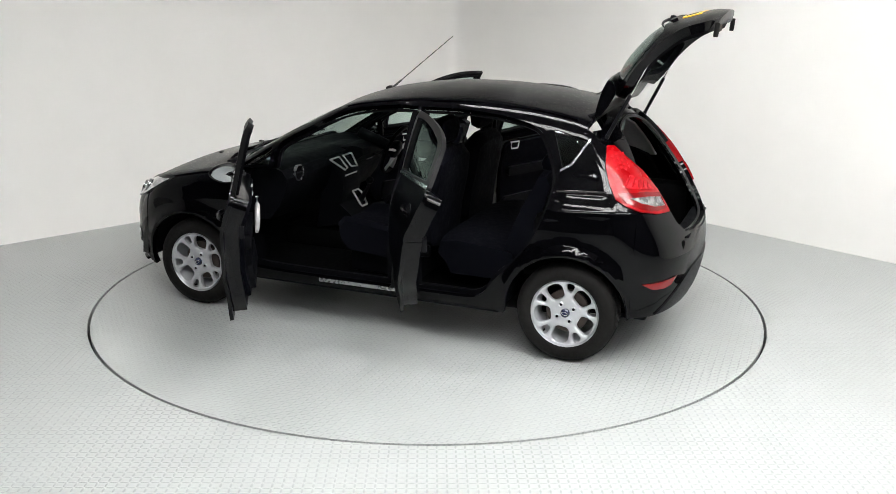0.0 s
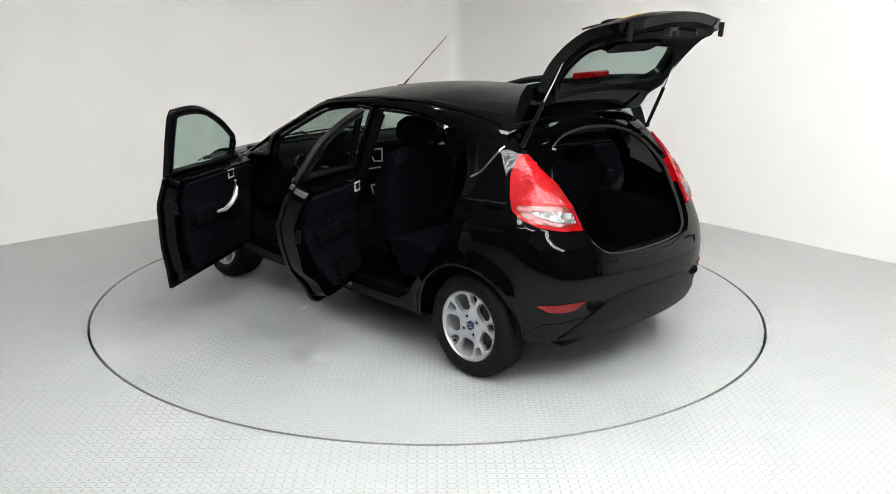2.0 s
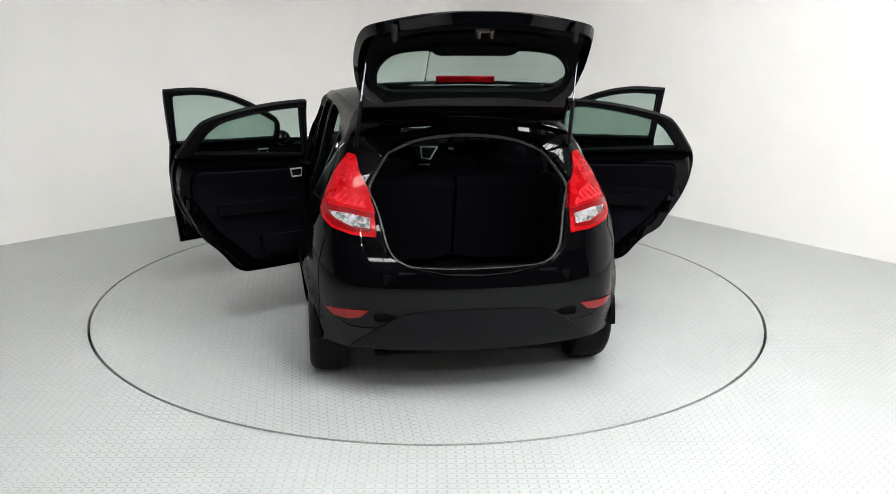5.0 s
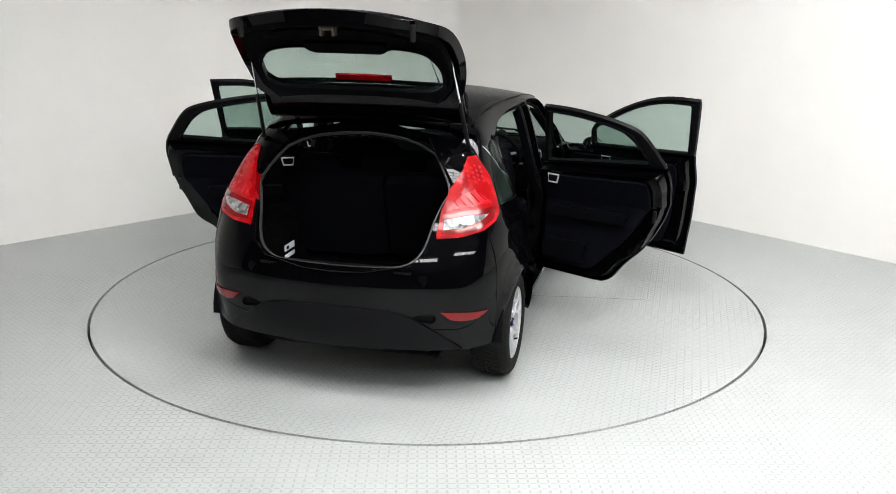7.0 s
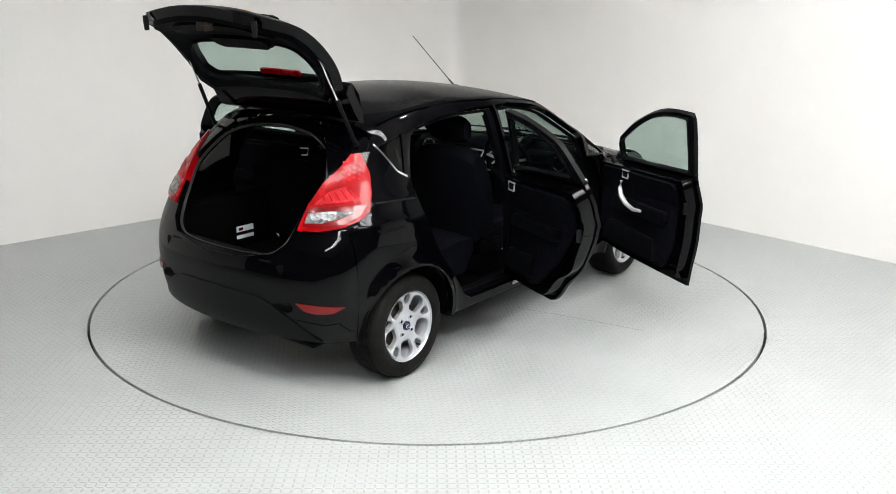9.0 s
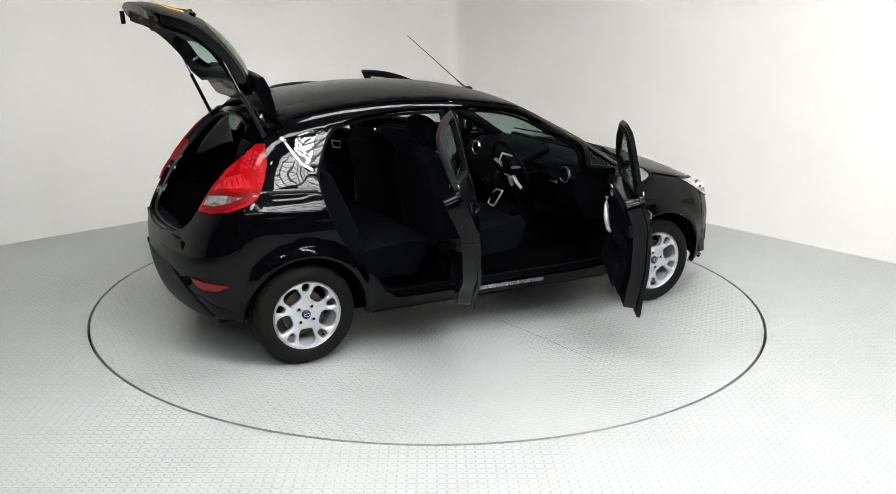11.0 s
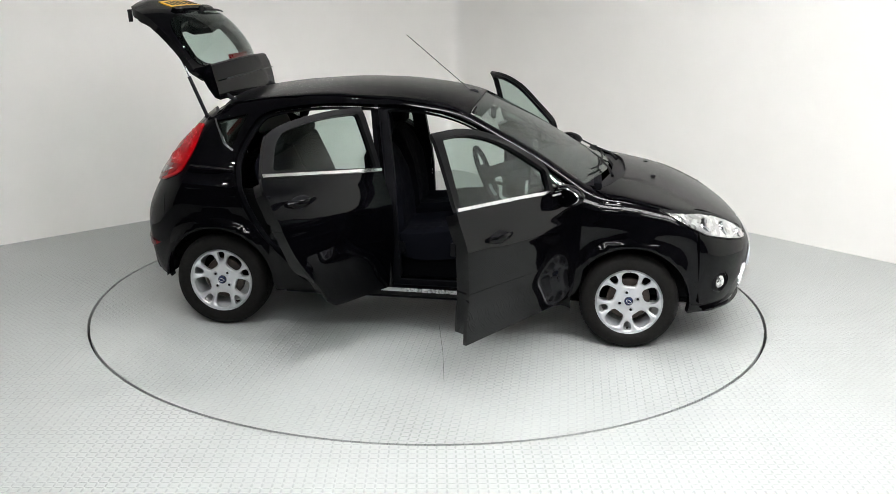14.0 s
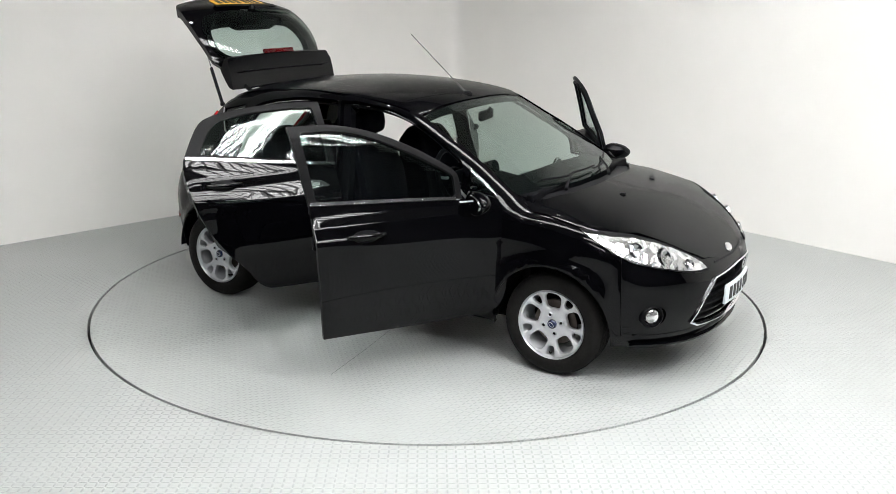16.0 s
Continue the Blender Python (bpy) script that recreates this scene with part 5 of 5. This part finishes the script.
def cabin():
    bm = bmesh.new()
    add_box(bm, (-0.05, 0, 0.255), (2.15, 1.36, 0.05), 0.01)
    add_box(bm, (0.25, 0, 0.34), (1.5, 0.24, 0.16), 0.04)
    part("cabin_floor", bm, CARPET, car, "black carpeted floor")
    bm = bmesh.new()
    add_box(bm, (0.0, 0, 0.215), (3.3, 1.0, 0.03), 0.01)
    # unseen block added in the engine bay, so no light leaks through
    add_box(bm, (1.45, 0, 0.40), (0.85, 0.98, 0.40), 0.05)
    add_box(bm, (-1.35, 0, 0.34), (0.75, 0.98, 0.20), 0.05)
    part("underbody", bm, INNER, car, "dark underbody with an added filler box in the engine bay")
    bm = bmesh.new()
    add_box(bm, (1.03, 0, 0.62), (0.05, 1.40, 0.70), 0.01)
    part("bulkhead", bm, INNER, car)
    # headlining
    lin = [(x, y - 0.05) for x, y in span(0.22, -1.2, 16)]
    part("headlining", shell(lin + [(x, -y) for x, y in lin[::-1]], [], on_top, 0.12, 0.012, -0.045), INNER, car, "dark headlining")
    # quarter and boot linings
    for s in (1, -1):
        low = [(-1.00, 0.45), (-1.04, 0.62), (-1.12, 0.80), (-1.165, 1.0), (-1.15, 1.08), (-1.24, 1.09), (-1.45, 1.04), (-1.52, 0.92), (-1.62, 0.85), (-1.72, 0.75), (-1.75, 0.50)]
        part("boot_lining", shell(low, [], on_side, 0.08, 0.02, -0.10, s), CARPET, car, "black boot side lining")
        part("rear_pillar_trim", shell([(-1.28, 1.285), (-1.20, 1.05), (-1.42, 1.02), (-1.50, 1.03), (-1.43, 1.16), (-1.36, 1.265)], [], on_side, 0.05, 0.012, -0.075, s), GREY_TRIM, car, "grey rear pillar trim")
        bm = bmesh.new()
        add_box(bm, (-1.35, s * 0.60, 0.60), (0.72, 0.18, 0.45), 0.06)
        part("wheel_box", bm, CARPET, car)
        post = [(-0.20, 0.36), (-0.235, 0.9), (-0.32, 1.36), (-0.23, 1.37), (-0.155, 0.9), (-0.12, 0.36)]
        part("centre_pillar", shell(post, [], on_side, 0.06, 0.05, -0.045, s), INNER, car)
        bm = bmesh.new()
        for z, w in ((0.52, 0.018), (0.80, 0.018)):
            add_box(bm, (-0.17, s * 0.745, z), (w, 0.03, 0.05), 0.004)
        part("pillar_hinge", bm, PAINT_DARK, car)
        bm = bmesh.new()
        add_box(bm, (-0.155, s * 0.765, 0.72), (0.012, 0.03, 0.045), 0.004)
        part("striker", bm, SILVER, car, "steel door striker")
        bm = bmesh.new()
        add_tube(bm, [(-0.21, s * 0.69, 1.10), (-0.19, s * 0.69, 0.95), (-0.17, s * 0.70, 0.70), (-0.16, s * 0.70, 0.45)], 0.022, 6, (0.25, 1.0))
        part("seat_belt", bm, FABRIC, car, "black seat belt")
    bm = bmesh.new()
    add_box(bm, (-1.43, 0, 0.475), (0.82, 1.04, 0.05), 0.02)
    add_box(bm, (-1.80, 0, 0.60), (0.06, 0.96, 0.20), 0.02)
    part("boot_floor", bm, CARPET, car, "black boot carpet")
    bm = bmesh.new()
    add_box(bm, (-1.80, 0, 0.703), (0.09, 0.80, 0.012), 0.004)
    part("boot_sill_trim", bm, INNER, car)
    bm = bmesh.new()
    add_box(bm, (-1.24, 0.505, 0.615), (0.13, 0.006, 0.035), 0.001)
    lab = part("boot_label", bm, PLATE_W, car, "small white printed label in the boot")
    bm = bmesh.new()
    add_box(bm, (-1.24, 0.505, 0.565), (0.13, 0.006, 0.022), 0.001)
    part("label_strip", bm, PLATE_W, lab)
    bm = bmesh.new()
    add_box(bm, (-1.275, 0.5, 0.615), (0.03, 0.003, 0.018))
    part("label_mark", bm, RED_DARK, lab)
    # rear bench
    bm = bmesh.new()
    sweep_y(bm, [(-0.42, 0.44), (-0.36, 0.50), (-0.38, 0.585), (-0.50, 0.60), (-0.80, 0.57), (-0.90, 0.55), (-0.90, 0.36), (-0.46, 0.36)], -0.62, 0.62, 16, 0, 0.12)
    bench = part("rear_seat", bm, FABRIC, car, "black fabric rear bench seat")
    for y0, y1 in ((-0.62, -0.02), (0.0, 0.62)):
        bm = bmesh.new()
        sweep_y(bm, [(-0.80, 0.56), (-0.84, 0.68), (-0.91, 0.84), (-0.985, 0.99), (-1.01, 1.045), (-1.06, 1.05), (-1.09, 0.99), (-1.02, 0.74), (-0.97, 0.52), (-0.88, 0.50)], y0, y1, 12, 0, 0.10)
        part("backrest", bm, FABRIC, bench, "black fabric backrest")
    for y in (-0.38, 0.0, 0.38):
        bm = bmesh.new()
        sweep_y(bm, [(-0.99, 1.03), (-0.975, 1.08), (-0.995, 1.125), (-1.04, 1.13), (-1.07, 1.09), (-1.07, 1.03)], y - 0.13, y + 0.13, 10, 0, 0.3)
        part("headrest", bm, FABRIC, bench)

    # front seats
    for y, slid in ((0.36, -0.16), (-0.36, -0.14)):
        bm = bmesh.new()
        sweep_y(bm, [(0.48, 0.50), (0.50, 0.56), (0.45, 0.615), (0.30, 0.605), (0.10, 0.575), (-0.05, 0.565), (-0.14, 0.55), (-0.12, 0.44), (0.10, 0.40), (0.42, 0.43)], y - 0.25, y + 0.25, 16, 0, 0.15)
        for v in bm.verts:
            u = abs(v.co.y - y) / 0.25
            if v.co.z > 0.54:
                v.co.z += 0.055 * max(0, u - 0.45) / 0.55 * (1 if u < 0.95 else 0.4)
        seat = part("front_seat", bm, FABRIC, car, "black fabric front seat with side bolsters")
        seat.matrix_basis = pose(slid, 0, 0)
        bm = bmesh.new()
        sweep_y(bm, [(-0.02, 0.56), (-0.035, 0.72), (-0.075, 0.92), (-0.115, 1.06), (-0.16, 1.115), (-0.22, 1.115), (-0.26, 1.06), (-0.24, 0.90), (-0.20, 0.70), (-0.18, 0.50), (-0.08, 0.49)], y - 0.25, y + 0.25, 16, 0, 0.16)
        for v in bm.verts:
            u = abs(v.co.y - y) / 0.25
            if v.co.x > -0.14:
                v.co.x += 0.05 * max(0, u - 0.45) / 0.55 * (1 if u < 0.95 else 0.3) * (1 if v.co.z < 1.0 else 0.3)
            if v.co.z > 0.9:
                v.co.y = y + (v.co.y - y) * (1 - 0.9 * (v.co.z - 0.9) ** 1.3)
        part("backrest", bm, FABRIC, seat)
        bm = bmesh.new()
        sweep_y(bm, [(-0.125, 1.15), (-0.115, 1.21), (-0.13, 1.275), (-0.165, 1.30), (-0.21, 1.285), (-0.225, 1.22), (-0.21, 1.15), (-0.17, 1.13)], y - 0.135, y + 0.135, 12, 0, 0.28)
        part("headrest", bm, FABRIC, seat, "black headrest")
        for dy in (-0.06, 0.06):
            bm = bmesh.new()
            add_tube(bm, [(-0.19, y + dy, 1.08), (-0.175, y + dy, 1.16)], 0.006, 8)
            part("headrest_post", bm, INNER, seat)
        bm = bmesh.new()
        add_box(bm, (0.15, y, 0.36), (0.5, 0.40, 0.14), 0.02)
        part("seat_base", bm, INNER, seat)
        sgn = 1 if y > 0 else -1
        bm = bmesh.new()
        add_box(bm, (-0.08, y + sgn * 0.265, 0.50), (0.20, 0.02, 0.08), 0.02)
        part("recline_cover", bm, INNER, seat)

    # dashboard
    bm = bmesh.new()
    sweep_y(bm, [(1.06, 0.955), (0.92, 0.972), (0.74, 0.965), (0.64, 0.93), (0.605, 0.88), (0.615, 0.80), (0.66, 0.70), (0.74, 0.60), (1.02, 0.55)], -0.70, 0.70, 24, 0.0, 0.05)
    dash = part("dashboard", bm, INNER, car, "black dashboard with silver trims")
    bm = bmesh.new()
    sweep_y(bm, [(0.70, 0.955), (0.56, 0.975), (0.50, 0.955), (0.50, 0.90), (0.58, 0.84), (0.70, 0.83)], -0.56, -0.16, 12, 0.0, 0.15)
    part("instrument_binnacle", bm, INNER, dash)
    bm = bmesh.new()
    sweep_y(bm, [(0.66, 0.93), (0.585, 0.90), (0.52, 0.80), (0.51, 0.70), (0.55, 0.60), (0.45, 0.52), (0.40, 0.46), (0.75, 0.40)], -0.13, 0.13, 10, 0.0, 0.1)
    stack = part("centre_console", bm, INNER, dash)
    bm = bmesh.new()
    for pts in ([(0.60, 0.155, 0.915), (0.60, 0.03, 0.915), (0.535, 0.03, 0.845), (0.52, 0.09, 0.84), (0.60, 0.155, 0.915)], [(0.60, -0.155, 0.915), (0.60, -0.03, 0.915), (0.535, -0.03, 0.845), (0.52, -0.09, 0.84), (0.60, -0.155, 0.915)]):
        add_tube(bm, pts, 0.0065, 8)
    part("vent_frame", bm, SILVER, stack, "silver vent frame")
    bm = bmesh.new()
    add_tube(bm, [(0.47, 0.05, 0.665), (0.49, 0.04, 0.685), (0.49, -0.04, 0.685), (0.47, -0.05, 0.665), (0.43, -0.045, 0.60), (0.42, -0.035, 0.585), (0.42, 0.035, 0.585), (0.43, 0.045, 0.60), (0.47, 0.05, 0.665)], 0.007, 8)
    part("gear_surround", bm, SILVER, stack, "silver gear lever surround")
    bm = bmesh.new()
    add_tube(bm, [(0.45, 0, 0.62), (0.40, 0, 0.70), (0.385, 0, 0.74)], [0.022, 0.012, 0.010], 10)
    bmesh.ops.create_uvsphere(bm, u_segments=16, v_segments=10, radius=0.026, matrix=pose(0.378, 0, 0.765))
    part("gear_lever", bm, INNER, stack)
    bm = bmesh.new()
    add_box(bm, (0.53, 0, 0.775), (0.012, 0.18, 0.06), 0.004, Matrix.Rotation(radians(-12), 4, "Y"))
    part("radio_panel", bm, SILVER, stack)
    for y in (0.55, -0.60):
        bm = bmesh.new()
        add_lathe(bm, [(0.046, 0.0), (0.049, -0.008), (0.053, -0.007), (0.055, 0.01)], 28, "x", (0.612, y, 0.895))
        ring = part("air_vent", bm, BRUSHED, dash, "round air vent with a silver ring")
        bm = bmesh.new()
        add_lathe(bm, [(0.0, 0.01), (0.040, 0.008), (0.044, 0.02)], 24, "x", (0.61, y, 0.895))
        add_box(bm, (0.612, y, 0.895), (0.012, 0.08, 0.006))
        part("vent_insert", bm, INNER, ring)
    bm = bmesh.new()
    add_box(bm, (0.61, -0.47, 0.84), (0.015, 0.10, 0.04), 0.006, Matrix.Rotation(radians(-20), 4, "Y"))
    part("light_switch_trim", bm, SILVER, dash)
    # steering wheel
    tilt = Matrix.Translation((0.345, -0.355, 0.928)) @ Matrix.Rotation(radians(-24), 4, "Y")
    bm = bmesh.new()
    n = 48
    add_tube(bm, [(0, 0.178 * math.cos(2 * math.pi * k / n), 0.178 * math.sin(2 * math.pi * k / n)) for k in range(n + 1)], 0.0155, 10)
    bmesh.ops.transform(bm, matrix=tilt, verts=bm.verts)
    sw = part("steering_wheel", bm, INNER, car, "black steering wheel with silver spokes")
    bm = bmesh.new()
    add_lathe(bm, [(0.0, -0.03), (0.04, -0.028), (0.062, -0.018), (0.07, 0.0), (0.06, 0.03)], 28, "x")
    add_tube(bm, [(0.02, 0, 0), (0.30, 0, -0.02)], 0.04, 12)
    bmesh.ops.transform(bm, matrix=tilt, verts=bm.verts)
    hubm = part("airbag_hub", bm, INNER, sw)
    for a in (10, 170, 250, 290):
        bm = bmesh.new()
        c, s_ = math.cos(radians(a)), math.sin(radians(a))
        add_tube(bm, [(-0.012, 0.06 * c, 0.06 * s_), (-0.012, 0.11 * c, 0.11 * s_), (-0.002, 0.17 * c, 0.17 * s_)], [0.016, 0.013, 0.012], 8, (1, 0.6))
        bmesh.ops.transform(bm, matrix=tilt, verts=bm.verts)
        part("spoke", bm, SILVER, sw, "silver spoke")
    for s in (1, -1):
        bm = bmesh.new()
        add_tube(bm, [(0.46, -0.36 + s * 0.05, 0.88), (0.43, -0.36 + s * 0.15, 0.91), (0.42, -0.36 + s * 0.21, 0.92)], [0.012, 0.010, 0.008], 8)
        part("column_stalk", bm, INNER, sw)
    # rear-view mirror
    bm = bmesh.new()
    add_box(bm, (0.345, 0.02, 1.275), (0.03, 0.22, 0.065), 0.012, Matrix.Rotation(radians(10), 4, "Z"))
    add_tube(bm, [(0.36, 0.0, 1.29), (0.385, 0.0, 1.325)], 0.012, 8)
    rv = part("rear_view_mirror", bm, INNER, car)
    bm = bmesh.new()
    add_box(bm, (0.328, 0.018, 1.275), (0.002, 0.20, 0.052), 0.0, Matrix.Rotation(radians(10), 4, "Z"))
    part("mirror_glass", bm, MIRROR, rv)
    for s in (1, -1):
        lo = span(0.33, 0.90, 10)
        part("pillar_lining", shell([(x, y - 0.01) for x, y in lo] + [(x, y - 0.085) for x, y in lo[::-1]], [], on_top, 0.06, 0.02, -0.045, s), INNER, car)


def outside_bits():
    # aerial on the front of the roof, leaning back
    bm = bmesh.new()
    a, b = Vector((0.213, 0.0, 1.40)), Vector((-0.226, 0.012, 1.755))
    add_tube(bm, [a, a + (b - a) * 0.17], [0.008, 0.006], 8)
    add_tube(bm, [a + (b - a) * 0.16, a + (b - a) * 0.985, b], [0.0034, 0.0026, 0.004], 8)
    ae = part("aerial", bm, AERIAL, car, "thin dark grey roof aerial")
    bm = bmesh.new()
    bmesh.ops.create_uvsphere(bm, u_segments=20, v_segments=10, radius=1.0)
    for v in bm.verts:
        v.co = Vector((0.215 + v.co.x * 0.038, v.co.y * 0.018, 1.402 + max(v.co.z, -0.3) * 0.020))
    part("aerial_base", bm, PAINT_DARK, ae)
    # wipers at rest
    for y0, y1 in ((-0.48, 0.10), (0.05, 0.55)):
        pts = []
        for k in range(9):
            y = y0 + (y1 - y0) * k / 8
            x = 1.07 - 0.42 * y * y + (0.02 if k < 4 else 0)
            z = float(on_top(np.array([(x, y)]))[0][2])
            pts.append((x, y, z + 0.018))
        bm = bmesh.new()
        add_tube(bm, pts, 0.006, 8)
        w = part("wiper", bm, PAINT_DARK, car, "black windscreen wiper")
        bm = bmesh.new()
        m = Vector(pts[4])
        base = Vector((1.17 - 0.2 * y0 * y0, (y0 + 0.05), float(on_top(np.array([(1.17 - 0.2 * y0 * y0, y0 + 0.05)]))[0][2]) + 0.005))
        add_tube(bm, [base, base + (m - base) * 0.3 + Vector((0, 0, 0.02)), m + Vector((0, 0, 0.006))], [0.011, 0.007, 0.005], 8)
        part("wiper_arm", bm, PAINT_DARK, w)


cabin()
outside_bits()


def motions():
    turn = [(0.0, 157.25), (2.0, 133.6), (4.0, 109.85), (6.5, 80.5), (9.0, 51.05), (11.5, 21.3), (13.5, -2.4), (16.0, -32.4)]
    rows = []
    rows_car = []
    for i in range(33):
        t = i * 0.5
        k = max(j for j in range(len(turn) - 1) if turn[j][0] <= t or j == 0)
        (t0, a0), (t1, a1) = turn[k], turn[k + 1]
        a = a0 + (a1 - a0) * (t - t0) / (t1 - t0)
        rows.append((t, pose(HUB.x, HUB.y, 0, 0, 0, a)))
        rows_car.append((t, pose(0, 0, 0, 0, 0, a) @ pose(0.0672, 0.0023, 0.002)))
    walk(table, rows)
    walk(car, rows_car)


motions()
